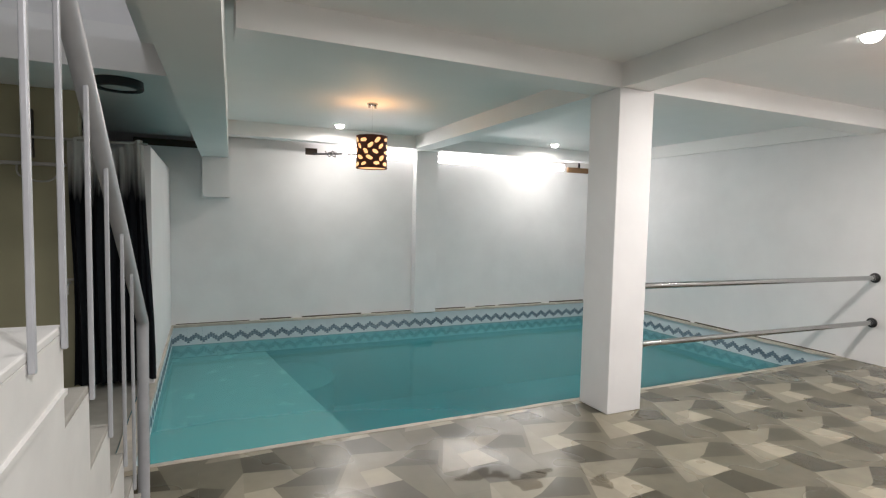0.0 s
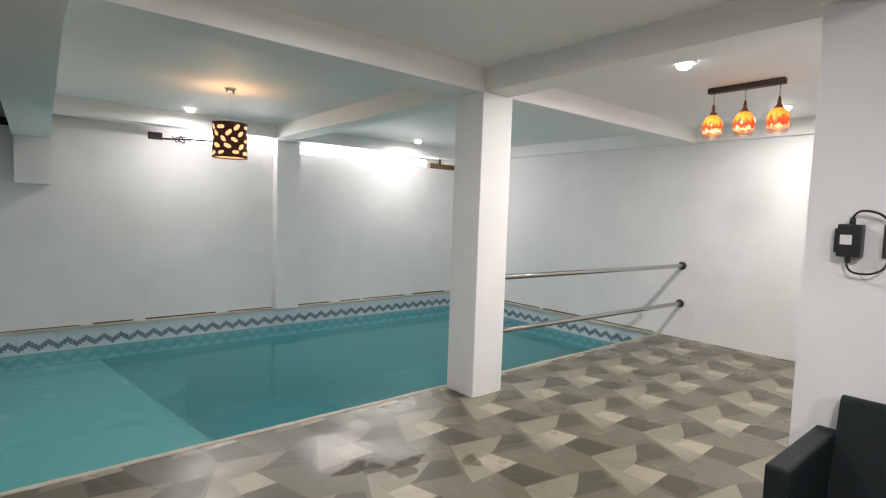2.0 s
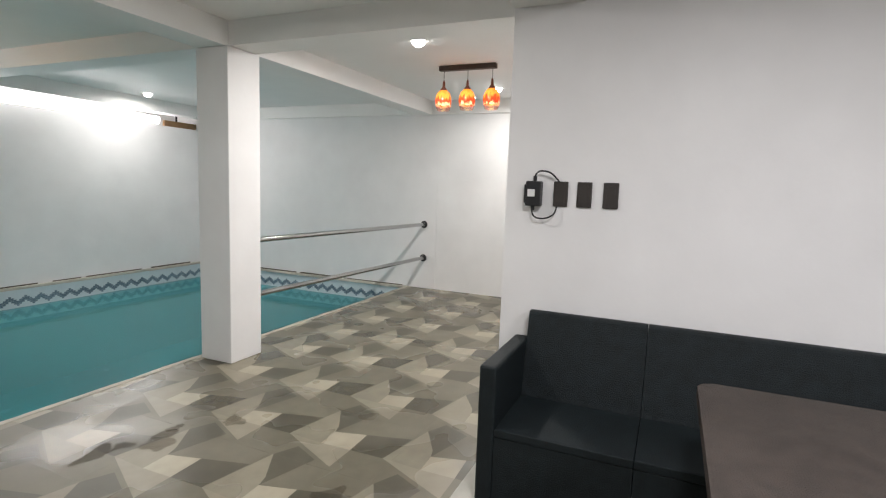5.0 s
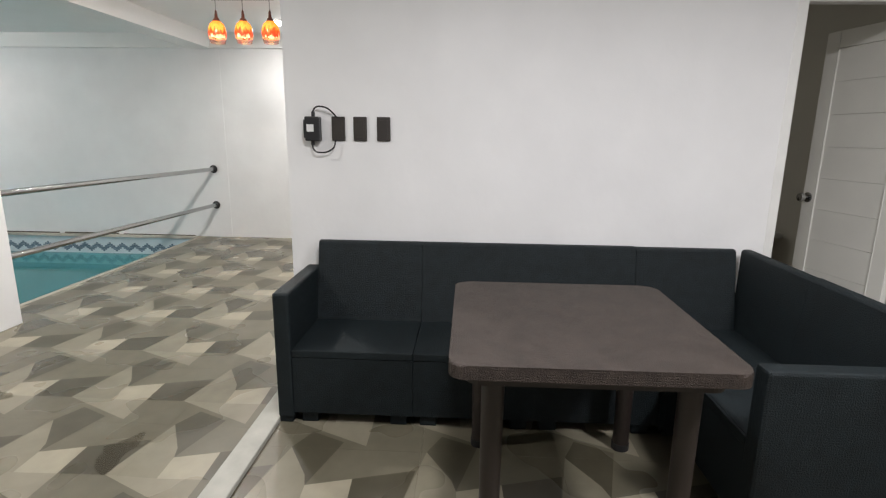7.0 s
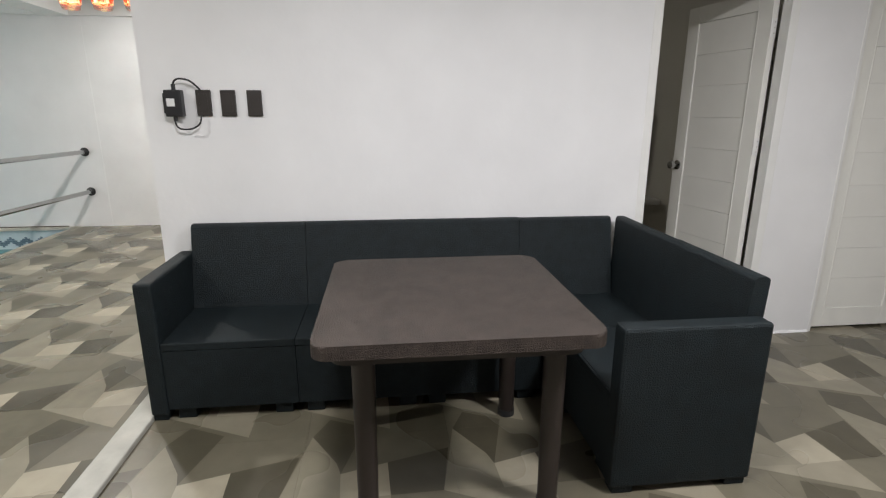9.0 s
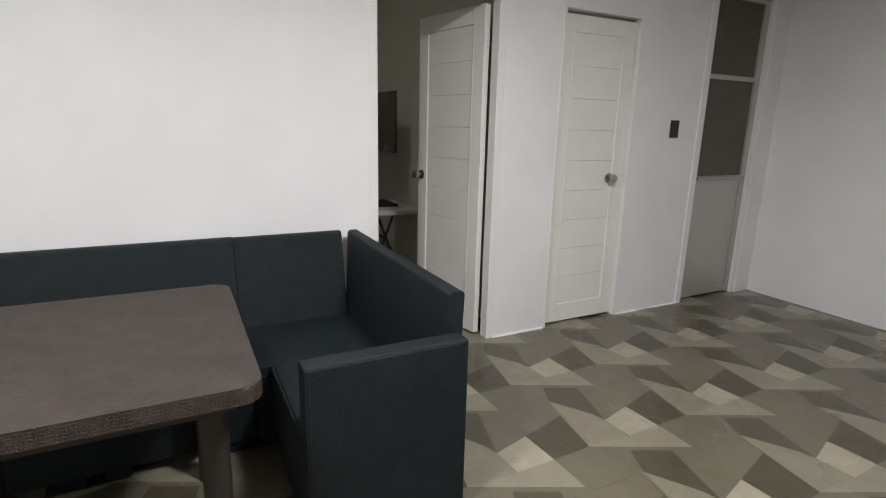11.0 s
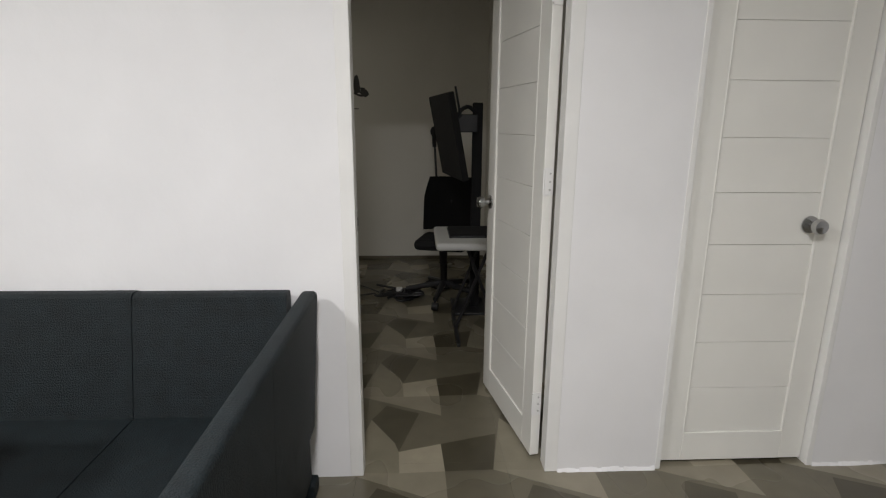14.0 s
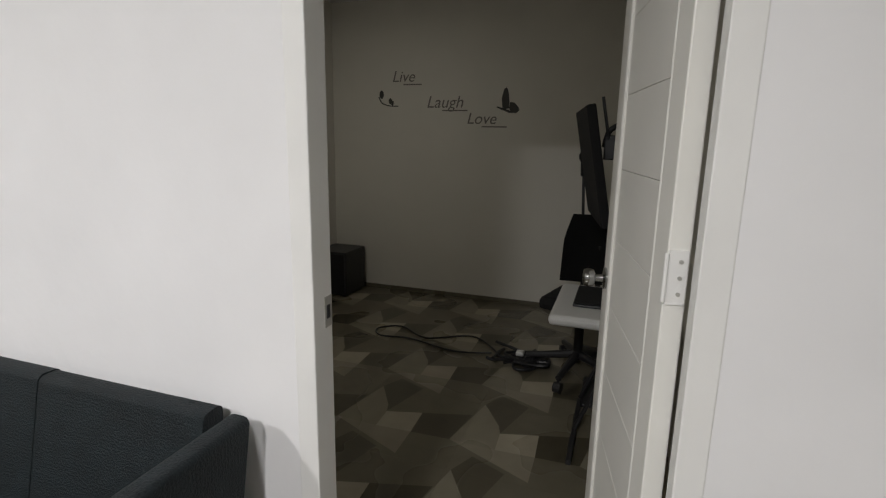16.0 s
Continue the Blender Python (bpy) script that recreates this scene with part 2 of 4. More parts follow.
def water_mat():
    m = bpy.data.materials.new("cloudy_turquoise_water")
    m.use_nodes = True
    nt = m.node_tree
    nt.nodes.clear()
    out = nt.nodes.new("ShaderNodeOutputMaterial")
    tr = nt.nodes.new("ShaderNodeBsdfTransparent")
    tr.inputs[0].default_value = (0.40, 0.80, 0.81, 1)
    df = nt.nodes.new("ShaderNodeBsdfDiffuse")
    df.inputs[0].default_value = (0.035, 0.33, 0.365, 1)
    body = nt.nodes.new("ShaderNodeMixShader")
    body.inputs[0].default_value = 0.56
    gl = nt.nodes.new("ShaderNodeBsdfGlossy")
    gl.inputs["Roughness"].default_value = 0.09
    fr = nt.nodes.new("ShaderNodeFresnel")
    fr.inputs["IOR"].default_value = 1.33
    mix = nt.nodes.new("ShaderNodeMixShader")
    geo = nt.nodes.new("ShaderNodeNewGeometry")
    nz = nt.nodes.new("ShaderNodeTexNoise")
    nz.inputs["Scale"].default_value, nz.inputs["Detail"].default_value = 2.2, 2
    bn = nt.nodes.new("ShaderNodeBump")
    bn.inputs["Strength"].default_value, bn.inputs["Distance"].default_value = 0.12, 0.02
    nt.links.new(geo.outputs["Position"], nz.inputs["Vector"])
    nt.links.new(nz.outputs["Fac"], bn.inputs["Height"])
    nt.links.new(bn.outputs["Normal"], gl.inputs["Normal"])
    nt.links.new(bn.outputs["Normal"], fr.inputs["Normal"])
    nt.links.new(tr.outputs[0], body.inputs[1])
    nt.links.new(df.outputs[0], body.inputs[2])
    nt.links.new(fr.outputs[0], mix.inputs[0])
    nt.links.new(body.outputs[0], mix.inputs[1])
    nt.links.new(gl.outputs[0], mix.inputs[2])
    nt.links.new(mix.outputs[0], out.inputs[0])
    return m


WATER_MAT = water_mat()


def curtain_mat():
    """Cloth dyed from white at the top into blue-black, with an uneven edge."""
    m = mat("dip_dyed_curtain_cloth", (0.5, 0.5, 0.5), 0.85, 0, 0.1, 20, 0.2, 200)
    nt = m.node_tree
    b = nt.nodes["Principled BSDF"]
    geo = nt.nodes.new("ShaderNodeNewGeometry")
    sep = nt.nodes.new("ShaderNodeSeparateXYZ")
    nt.links.new(geo.outputs["Position"], sep.inputs[0])
    mp = nt.nodes.new("ShaderNodeMapping")
    mp.inputs["Scale"].default_value = (14, 14, 1.2)
    nz = nt.nodes.new("ShaderNodeTexNoise")
    nz.inputs["Scale"].default_value = 1.0
    nt.links.new(geo.outputs["Position"], mp.inputs["Vector"])
    nt.links.new(mp.outputs["Vector"], nz.inputs["Vector"])
    ad = nt.nodes.new("ShaderNodeMath")
    ad.operation = "MULTIPLY_ADD"
    ad.inputs[1].default_value = 0.55
    nt.links.new(nz.outputs["Fac"], ad.inputs[0])
    nt.links.new(sep.outputs["Z"], ad.inputs[2])
    cr = nt.nodes.new("ShaderNodeValToRGB")
    mr = nt.nodes.new("ShaderNodeMapRange")
    mr.inputs["From Min"].default_value, mr.inputs["From Max"].default_value = 1.78, 2.10
    nt.links.new(ad.outputs[0], mr.inputs["Value"])
    nt.links.new(mr.outputs["Result"], cr.inputs["Fac"])
    cr.color_ramp.elements[0].color = (0.006, 0.009, 0.014, 1)
    cr.color_ramp.elements[1].color = (0.78, 0.79, 0.77, 1)
    nt.links.new(cr.outputs["Color"], b.inputs["Base Color"])
    return m


CURTAIN = curtain_mat()

# ---- mesh helpers ----


def box_into(bm, x0, x1, y0, y1, z0, z1, bevel=0.0, seg=2):
    m = Matrix.Translation(((x0 + x1) / 2, (y0 + y1) / 2, (z0 + z1) / 2)) @ Matrix.Diagonal((x1 - x0, y1 - y0, z1 - z0, 1))
    r = bmesh.ops.create_cube(bm, size=1, matrix=m)
    if bevel:
        es = list({e for v in r["verts"] for e in v.link_edges})
        bmesh.ops.bevel(bm, geom=es, offset=bevel, segments=seg, affect="EDGES", profile=0.5)
    return bm


def box(*a, **k):
    return box_into(bmesh.new(), *a, **k)


def boxes(*rows, bevel=0.0):
    bm = bmesh.new()
    for r in rows:
        box_into(bm, *r, bevel=bevel)
    return bm


def rod_into(bm, p0, p1, r0, r1=None, seg=16):
    p0, p1 = Vector(p0), Vector(p1)
    d = p1 - p0
    m = Matrix.Translation((p0 + p1) / 2) @ d.to_track_quat("Z", "Y").to_matrix().to_4x4()
    bmesh.ops.create_cone(bm, cap_ends=True, segments=seg, radius1=r0, radius2=r0 if r1 is None else r1, depth=d.length, matrix=m)
    return bm


def rod(*a, **k):
    return rod_into(bmesh.new(), *a, **k)


def tube(points, r, seg=8):
    bm = bmesh.new()
    pts = [Vector(p) for p in points]
    rings = []
    for i, p in enumerate(pts):
        d = (pts[min(i + 1, len(pts) - 1)] - pts[max(i - 1, 0)]).normalized()
        q = d.to_track_quat("Z", "Y")
        rings.append([bm.verts.new(p + q @ Vector((r * math.cos(a), r * math.sin(a), 0))) for a in (2 * math.pi * k / seg for k in range(seg))])
    for a, b in zip(rings, rings[1:]):
        for k in range(seg):
            bm.faces.new((a[k], a[(k + 1) % seg], b[(k + 1) % seg], b[k]))
    bm.faces.new(rings[0][::-1])
    bm.faces.new(rings[-1])
    return bm


def lathe(profile, seg=24, centre=(0, 0, 0)):
    bm = bmesh.new()
    c = Vector(centre)
    rings = [[bm.verts.new(c + Vector((r * math.cos(2 * math.pi * k / seg), r * math.sin(2 * math.pi * k / seg), z))) for k in range(seg)] for r, z in profile]
    for a, b in zip(rings, rings[1:]):
        for k in range(seg):
            bm.faces.new((a[k], a[(k + 1) % seg], b[(k + 1) % seg], b[k]))
    return bm


def smooth_curve(points, n=8):
    out = []
    p = [Vector(q) for q in points]
    p = [p[0]] + p + [p[-1]]
    for i in range(1, len(p) - 2):
        for k in range(n):
            t = k / n
            a, b, c, d = p[i - 1], p[i], p[i + 1], p[i + 2]
            out.append(0.5 * ((2 * b) + (c - a) * t + (2 * a - 5 * b + 4 * c - d) * t * t + (3 * b - a - 3 * c + d) * t ** 3))
    out.append(p[-2])
    return out


def mesh_of(name, bm, material, smooth=False):
    bm.normal_update()
    me = bpy.data.meshes.new(name)
    bm.to_mesh(me)
    bm.free()
    for m in material if isinstance(material, (list, tuple)) else [material]:
        me.materials.append(m)
    if smooth:
        for p in me.polygons:
            p.use_smooth = True
        me.set_sharp_from_angle(angle=radians(40))
    return me


def part(name, bm, material, parent, label="", smooth=False):
    ob = new(name, mesh_of(name, bm, material, smooth))
    ob.parent = parent
    if parent is not None:
        ob.matrix_parent_inverse = Matrix.Translation(parent.matrix_basis.translation).inverted()
        if parent.parent is not None:
            ob.matrix_parent_inverse = Matrix.Identity(4)
    if label:
        tagged(ob, label)
    return ob


def thing(name, at, label, category, group=""):
    ob = new(name)
    ob.location = at
    ob.empty_display_size = 0.1
    return tagged(ob, label, category, group)


def structure(name, bm, material, label="", smooth=False):
    return tagged(new(name, mesh_of(name, bm, material, smooth)), label, kind="structure")


# ---- walls, ceiling, beams ----
T = 0.07
DOOR_TOP = 2.02
OPEN_Y0, OPEN_Y1 = -2.480, -1.705       # open doorway
SHUT_Y0, SHUT_Y1 = -3.548, -2.913        # closed door
SLID_Y0, SLID_Y1 = -4.93, -4.20        # aluminium door
SOUTH_Y, WEST_X = -5.10, -3.0
wx0, wx1 = WALL_X, WALL_X + T
for name, y0, y1, z0 in (("wall_lounge", OPEN_Y1, 0.90, -0.1), ("wall_over_door_1", OPEN_Y0, OPEN_Y1, DOOR_TOP), ("wall_between_doors", SHUT_Y1, OPEN_Y0, -0.1),
                         ("wall_over_door_2", SHUT_Y0, SHUT_Y1, DOOR_TOP), ("wall_by_switch", SLID_Y1, SHUT_Y0, -0.1),
                         ("wall_over_door_3", SLID_Y0, SLID_Y1, 2.30), ("wall_corner", SOUTH_Y, SLID_Y0, -0.1)):
    structure(name, box(wx0, wx1, y0, y1, z0, CEIL), WHITE, "white painted plaster wall")
structure("wall_south", box(WEST_X, wx1, SOUTH_Y - T, SOUTH_Y, -0.1, CEIL), WHITE, "white painted plaster wall")
structure("wall_west", box(WEST_X - T, WEST_X, SOUTH_Y - T, 8.2, -0.1, CEIL), WHITE, "white painted plaster wall")
structure("wall_deck_south", box(wx1, EAST_X + T, 0.76, 0.90, -0.1, CEIL), WHITE, "white painted plaster wall")
structure("wall_east", box(EAST_X, EAST_X + T, 0.90, BACK_Y + 0.5, -1.5, CEIL), WHITE, "white painted plaster wall")
structure("wall_pool_north", box(WEST_X, EAST_X, BACK_Y, BACK_Y + 0.30, -1.5, 2.20), WHITE, "white painted plaster wall behind the pool")
structure("wall_slot_infill", box(0.55, 1.50, BACK_Y + 0.004, BACK_Y + 0.30, 2.198, 2.355), WHITE, "white painted infill over the pool wall")
structure("wall_outside", box(WEST_X, EAST_X, BACK_Y + 0.55, BACK_Y + 0.70, 1.9, CEIL), WHITE, "white wall behind the light slot")
structure("wall_room_east", box(6.10, 6.22, -2.76, 0.76, -0.1, CEIL), ROOM, "grey painted wall of the dark room")
structure("wall_room_south", box(wx1, 6.10, -2.76, -2.62, -0.1, CEIL), ROOM, "grey painted wall of the dark room")
structure("wall_room_north", box(wx1, 6.10, 0.22, 0.34, -0.1, CEIL), ROOM, "grey painted wall of the dark room")

OX0, OX1, OY0, OY1 = -0.98, -0.11, 0.95, 4.44     # stair opening
structure("ceiling", boxes(
    (OX1, EAST_X + T, SOUTH_Y - T, 8.2, CEIL, CEIL + 0.15),
    (WEST_X - T, OX0, SOUTH_Y - T, 8.2, CEIL, CEIL + 0.15),
    (OX0, OX1, SOUTH_Y - T, OY0, CEIL, CEIL + 0.15),
    (OX0, OX1, OY1, 8.2, CEIL, CEIL + 0.15)), CEILING, "smooth white painted ceiling")
structure("wall_stairwell", boxes(
    (OX0 - 0.1, OX0, OY0 - 0.1, OY1 + 0.1, CEIL + 0.15, 4.6),
    (OX1, OX1 + 0.1, OY0 - 0.1, OY1 + 0.1, CEIL + 0.15, 4.6),
    (OX0, OX1, OY0 - 0.1, OY0, CEIL + 0.15, 4.6),
    (OX0, OX1, OY1, OY1 + 0.1, CEIL + 0.15, 4.6)), WHITE, "white wall of the upper stairwell")
structure("ceiling_stairwell", box(OX0 - 0.1, OX1 + 0.1, OY0 - 0.1, OY1 + 0.1, 4.6, 4.7), CEILING)

CX0, CX1, CY0, CY1 = 2.93, 3.25, 3.09, 3.40
BEAM = 2.355
structure("beam_across", box(0.42, EAST_X, CY0 + 0.02, CY1 - 0.02, BEAM, CEIL), CEILING, "white painted concrete beam")
structure("beam_to_pool_wall", box(CX0 + 0.03, CX1 - 0.03, CY1 - 0.02, 7.08, BEAM + 0.004, CEIL), CEILING, "white painted concrete beam")
structure("beam_to_lounge", box(CX0 + 0.03, CX1 - 0.03, 0.90, CY0 + 0.02, BEAM + 0.004, CEIL), CEILING, "white painted concrete beam")
structure("beam_north", box(0.5, EAST_X, 7.08, 7.30, BEAM, CEIL), CEILING, "white painted concrete beam over the light slot")
structure("beam_lounge", box(0.30, WALL_X, 0.55, 0.90, 2.31, CEIL), CEILING, "white painted concrete beam")
structure("beam_east", boxes((EAST_X - 0.05, EAST_X, 0.90, CY0 + 0.02, 2.36, CEIL), (EAST_X - 0.05, EAST_X, CY1 - 0.02, 7.08, 2.36, CEIL)), CEILING, "white painted beam along the wall")


def skew_beam():
    """Low beam beside the stairs, a little out of line with the walls."""
    bm = bmesh.new()
    ends = ((1.2, 0.04, 0.285), (BACK_Y, 0.235, 0.545))
    rows = []
    for y, a, b in ends:
        rows.append([bm.verts.new(p) for p in ((a, y, 2.09), (b, y, 2.09), (b, y, CEIL), (a, y, CEIL))])
    for k in range(4):
        bm.faces.new((rows[0][k], rows[0][(k + 1) % 4], rows[1][(k + 1) % 4], rows[1][k]))
    bm.faces.new(rows[0][::-1])
    bm.faces.new(rows[1])
    bmesh.ops.recalc_face_normals(bm, faces=bm.faces)
    return bm


structure("beam_beside_stairs", skew_beam(), CEILING, "low white painted concrete beam")
structure("corbel", box(0.24, 0.548, 7.20, BACK_Y, 1.60, 2.088), WHITE, "white painted corbel under the beam")
structure("ceiling_wash_area", box(WEST_X, 0.12, OY1 - 0.18, BACK_Y, 2.33, CEIL), CEILING, "lower ceiling over the wash area")
col = structure("column", box(CX0, CX1, CY0, CY1, 0.0, BEAM, bevel=0.006), WHITE, "square white painted concrete column at the pool edge")
structure("pilaster_north", box(3.05, 3.385, 7.27, BACK_Y, 0.0, BEAM), WHITE, "white painted pilaster on the pool wall")
structure("pilaster_east", box(EAST_X - 0.004, EAST_X, 3.02, 3.38, 0.0, BEAM), WHITE, "white painted pilaster at the end of the rails")

# ---- pool ----
PX1 = EAST_X - 0.02
structure("pool_floor", box(POOL_X0, PX1, POOL_Y0, BACK_Y, -1.5, -1.30), POOL_DEEP, "turquoise tiled pool floor")


def prism(corners, z0, z1):
    bm = bmesh.new()
    lo, hi = [bm.verts.new((*p, z0)) for p in corners], [bm.verts.new((*p, z1)) for p in corners]
    n = len(corners)
    for k in range(n):
        bm.faces.new((lo[k], lo[(k + 1) % n], hi[(k + 1) % n], hi[k]))
    bm.faces.new(lo[::-1])
    bm.faces.new(hi)
    bmesh.ops.recalc_face_normals(bm, faces=bm.faces)
    return bm


structure("pool_bench", prism([(POOL_X0, POOL_Y0), (1.42, POOL_Y0), (1.38, 4.45), (1.20, 5.70), (0.98, BACK_Y - 0.03), (POOL_X0, BACK_Y - 0.03)], -1.3, -0.42), POOL_TILE, "pale tiled shallow bench under water")
structure("pool_step", prism([(1.25 + 0.50 * math.cos(a), 6.76 + 0.60 * math.sin(a)) for a in (math.pi * 2 * k / 40 for k in range(40))], -1.3, -0.60), POOL_MID, "rounded turquoise tiled step under water")
structure("pool_wall", boxes(
    (POOL_X0 - 0.10, POOL_X0, POOL_Y0, BACK_Y, -1.5, -0.012),
    (POOL_X0, PX1, BACK_Y - 0.03, BACK_Y, -1.3, -0.012),
    (PX1, EAST_X, POOL_Y0, BACK_Y - 0.03, -1.3, -0.012),
    (POOL_X0, EAST_X, POOL_Y0 - 0.14, POOL_Y0, -1.5, -0.03)), POOL_DEEP, "tiled pool wall")
water_top = bmesh.new()
bmesh.ops.create_grid(water_top, x_segments=1, y_segments=1, size=0.5, matrix=Matrix.Translation(((POOL_X0 + PX1) / 2, (POOL_Y0 + BACK_Y - 0.03) / 2, WATER)) @ Matrix.Diagonal((PX1 - POOL_X0 - 0.004, BACK_Y - 0.034 - POOL_Y0, 1, 1)))
structure("water", water_top, WATER_MAT, "still turquoise pool water")
scene.objects["water"].visible_shadow = False


def coping(x0, x1, y0, y1, z1=0.0):
    bm = bmesh.new()
    n = max(2, int(max(x1 - x0, y1 - y0) / 0.12))
    alongx = (x1 - x0) > (y1 - y0)
    box_into(bm, x0, x1, y0, y1, z1 - 0.03, z1)
    bmesh.ops.subdivide_edges(bm, edges=[e for e in bm.edges if abs((e.verts[0].co - e.verts[1].co)[0 if alongx else 1]) > 0.5], cuts=n, use_grid_fill=True)
    for v in bm.verts:
        v.co += Vector((random.uniform(-1, 1), random.uniform(-1, 1), random.uniform(-1, 0))) * 0.004
    return bm


structure("coping_front", coping(POOL_X0, EAST_X - 0.03, POOL_Y0 - 0.005, POOL_Y0 + 0.035, 0.006), COPING, "worn cement edge of the pool")
structure("coping_north", coping(POOL_X0, EAST_X, BACK_Y - 0.055, BACK_Y, 0.004), COPING, "worn cement ledge along the pool wall")
structure("coping_east", coping(EAST_X - 0.055, EAST_X, POOL_Y0, BACK_Y - 0.06, 0.004), COPING, "worn cement ledge along the pool wall")
structure("coping_west", coping(POOL_X0 - 0.09, POOL_X0 + 0.02, POOL_Y0, BACK_Y - 0.06, 0.004), COPING, "worn cement ledge along the pool")


def joint_strip():
    """Broken dark joint where the wall meets the ledge."""
    bm = bmesh.new()
    x = POOL_X0 + 0.05
    while x < EAST_X - 0.2:
        w = random.uniform(0.25, 0.9)
        if not 2.95 < x + w / 2 < 3.45:
            box_into(bm, x, min(x + w, EAST_X - 0.1), BACK_Y - 0.008, BACK_Y + 0.002, 0.004, 0.012 + random.uniform(0, 0.012))
        x += w + random.uniform(0.02, 0.18)
    y = POOL_Y0 + 0.1
    while y < BACK_Y - 0.3:
        w = random.uniform(0.4, 1.0)
        box_into(bm, EAST_X - 0.008, EAST_X + 0.002, y, min(y + w, BACK_Y - 0.1), 0.004, 0.012 + random.uniform(0, 0.010))
        y += w + random.uniform(0.02, 0.12)
    return bm


structure("joint", joint_strip(), DIRT, "dark open joint between wall and pool ledge")


def border_tile_mesh(w):
    """Border tile with one period of a stepped zigzag of small mosaic squares."""
    bm = bmesh.new()
    box_into(bm, 0.0005, w - 0.0005, -0.006, 0.0, -0.40, 0.0)
    for f in bm.faces:
        f.material_index = 0
    n0 = len(bm.faces)
    c = w / 6
    for k in range(6):
        h = k if k < 4 else 6 - k
        zc = -0.218 + h * 0.020
        for j in range(3):
            box_into(bm, k * c + 0.001, (k + 1) * c - 0.001, -0.009, -0.006, zc + j * 0.021, zc + (j + 1) * 0.021 - 0.0015)
    bm.faces.ensure_lookup_table()
    for f in bm.faces[n0:]:
        f.material_index = 1
    return mesh_of("border_tile", bm, [BAND, MOSAIC])


pool_wall = scene.objects["pool_wall"]


def border_row(start, step, n, rz, data):
    for k in range(n):
        ob = new("border_tile", data)
        ob.matrix_basis = Matrix.Translation(Vector(start) + Vector(step) * k) @ Matrix.Rotation(radians(rz), 4, "Z")
        ob.parent = pool_wall


LONG_W, SHORT_W = 6.6 / 38, 3.96 / 23
border_row((POOL_X0, BACK_Y - 0.0302, -0.012), (LONG_W, 0, 0), 38, 0, border_tile_mesh(LONG_W))
SHORT_TILE = border_tile_mesh(SHORT_W)
border_row((PX1 - 0.0002, BACK_Y - 0.036, -0.012), (0, -SHORT_W, 0), 23, -90, SHORT_TILE)
border_row((POOL_X0 + 0.0002, BACK_Y - 0.036 - 3.96, -0.012), (0, SHORT_W, 0), 23, 90, SHORT_TILE)

# ---- floor tiles ----
MOTIF = [  # corners from the pale quad's tip; pitch 0.6
    (0, ((0, 0), (-0.05, 0.18), (-0.19, 0.172), (-0.185, -0.01))),
    (1, ((-0.18, 0.395), (-0.19, 0.172), (-0.05, 0.18), (0.015, 0.20), (0.20, 0.315))),
    (2, ((-0.18, 0.395), (-0.372, -0.012), (-0.185, -0.01), (-0.19, 0.172))),
    (4, ((0.20, 0.315), (0.015, 0.20), (-0.05, 0.18), (0.25, 0.093), (0.325, 0.254))),
    (5, ((0, 0), (-0.185, -0.01), (-0.18, -0.205), (0.07, -0.25))),
]
TILE_MATS = [T_LIGHT, T_MED, T_MED2, T_GREY, T_DARK, T_DARK2]
PITCH = 0.6


def clip_poly(poly, x0, x1, y0, y1):
    for axis, lim, sign in ((0, x0, 1), (0, x1, -1), (1, y0, 1), (1, y1, -1)):
        out = []
        for i, p in enumerate(poly):
            q = poly[(i + 1) % len(poly)]
            a, b = sign * (p[axis] - lim), sign * (q[axis] - lim)
            if a >= 0:
                out.append(p)
            if a * b < 0:
                t = a / (a - b)
                out.append((p[0] + (q[0] - p[0]) * t, p[1] + (q[1] - p[1]) * t))
        poly = out
        if len(poly) < 3:
            return []
    return poly


tile_cache = {}


def tile_mesh(x0, x1, y0, y1):
    """A printed floor tile, cut to the given part of its 0.6 m square."""
    key = tuple(round(v, 3) for v in (x0, x1, y0, y1))
    if key in tile_cache:
        return tile_cache[key]
    bm = bmesh.new()
    g = 0.0003
    box_into(bm, x0 + g, x1 - g, y0 + g, y1 - g, -0.012, -0.0006)
    for f in bm.faces:
        f.material_index = 3
    for index, poly in MOTIF:
        for sx in (-1, 0, 1):
            for sy in (-1, 0, 1):
                pts = clip_poly([(p[0] + 0.40 + sx * PITCH, p[1] + 0.26 + sy * PITCH) for p in poly], x0 + g, x1 - g, y0 + g, y1 - g)
                if len(pts) > 2:
                    area = sum(a[0] * b[1] - b[0] * a[1] for a, b in zip(pts, pts[1:] + pts[:1]))
                    if abs(area) < 1e-5:
                        continue
                    vs = [bm.verts.new((p[0], p[1], 0)) for p in (pts if area > 0 else pts[::-1])]
                    bm.faces.new(vs).material_index = index
    tile_cache[key] = mesh_of("floor_tile", bm, TILE_MATS)
    return tile_cache[key]


def tiled_floor(name, x0, x1, y0, y1, tip, label):
    floor = structure(name, box(x0, x1, y0, y1, -0.10, -0.011), GROUT, label)
    ox, oy = tip[0] - 0.40, tip[1] - 0.26
    for i in range(math.floor((x0 - ox) / PITCH), math.ceil((x1 - ox) / PITCH)):
        for j in range(math.floor((y0 - oy) / PITCH), math.ceil((y1 - oy) / PITCH)):
            bx, by = ox + i * PITCH, oy + j * PITCH
            a0, a1, b0, b1 = max(0, x0 - bx), min(PITCH, x1 - bx), max(0, y0 - by), min(PITCH, y1 - by)
            if a1 - a0 < 0.004 or b1 - b0 < 0.004:
                continue
            ob = new("floor_tile", tile_mesh(a0, a1, b0, b1))
            ob.location = (bx, by, 0)
            ob.parent = floor
    return floor


# ---- doors ----


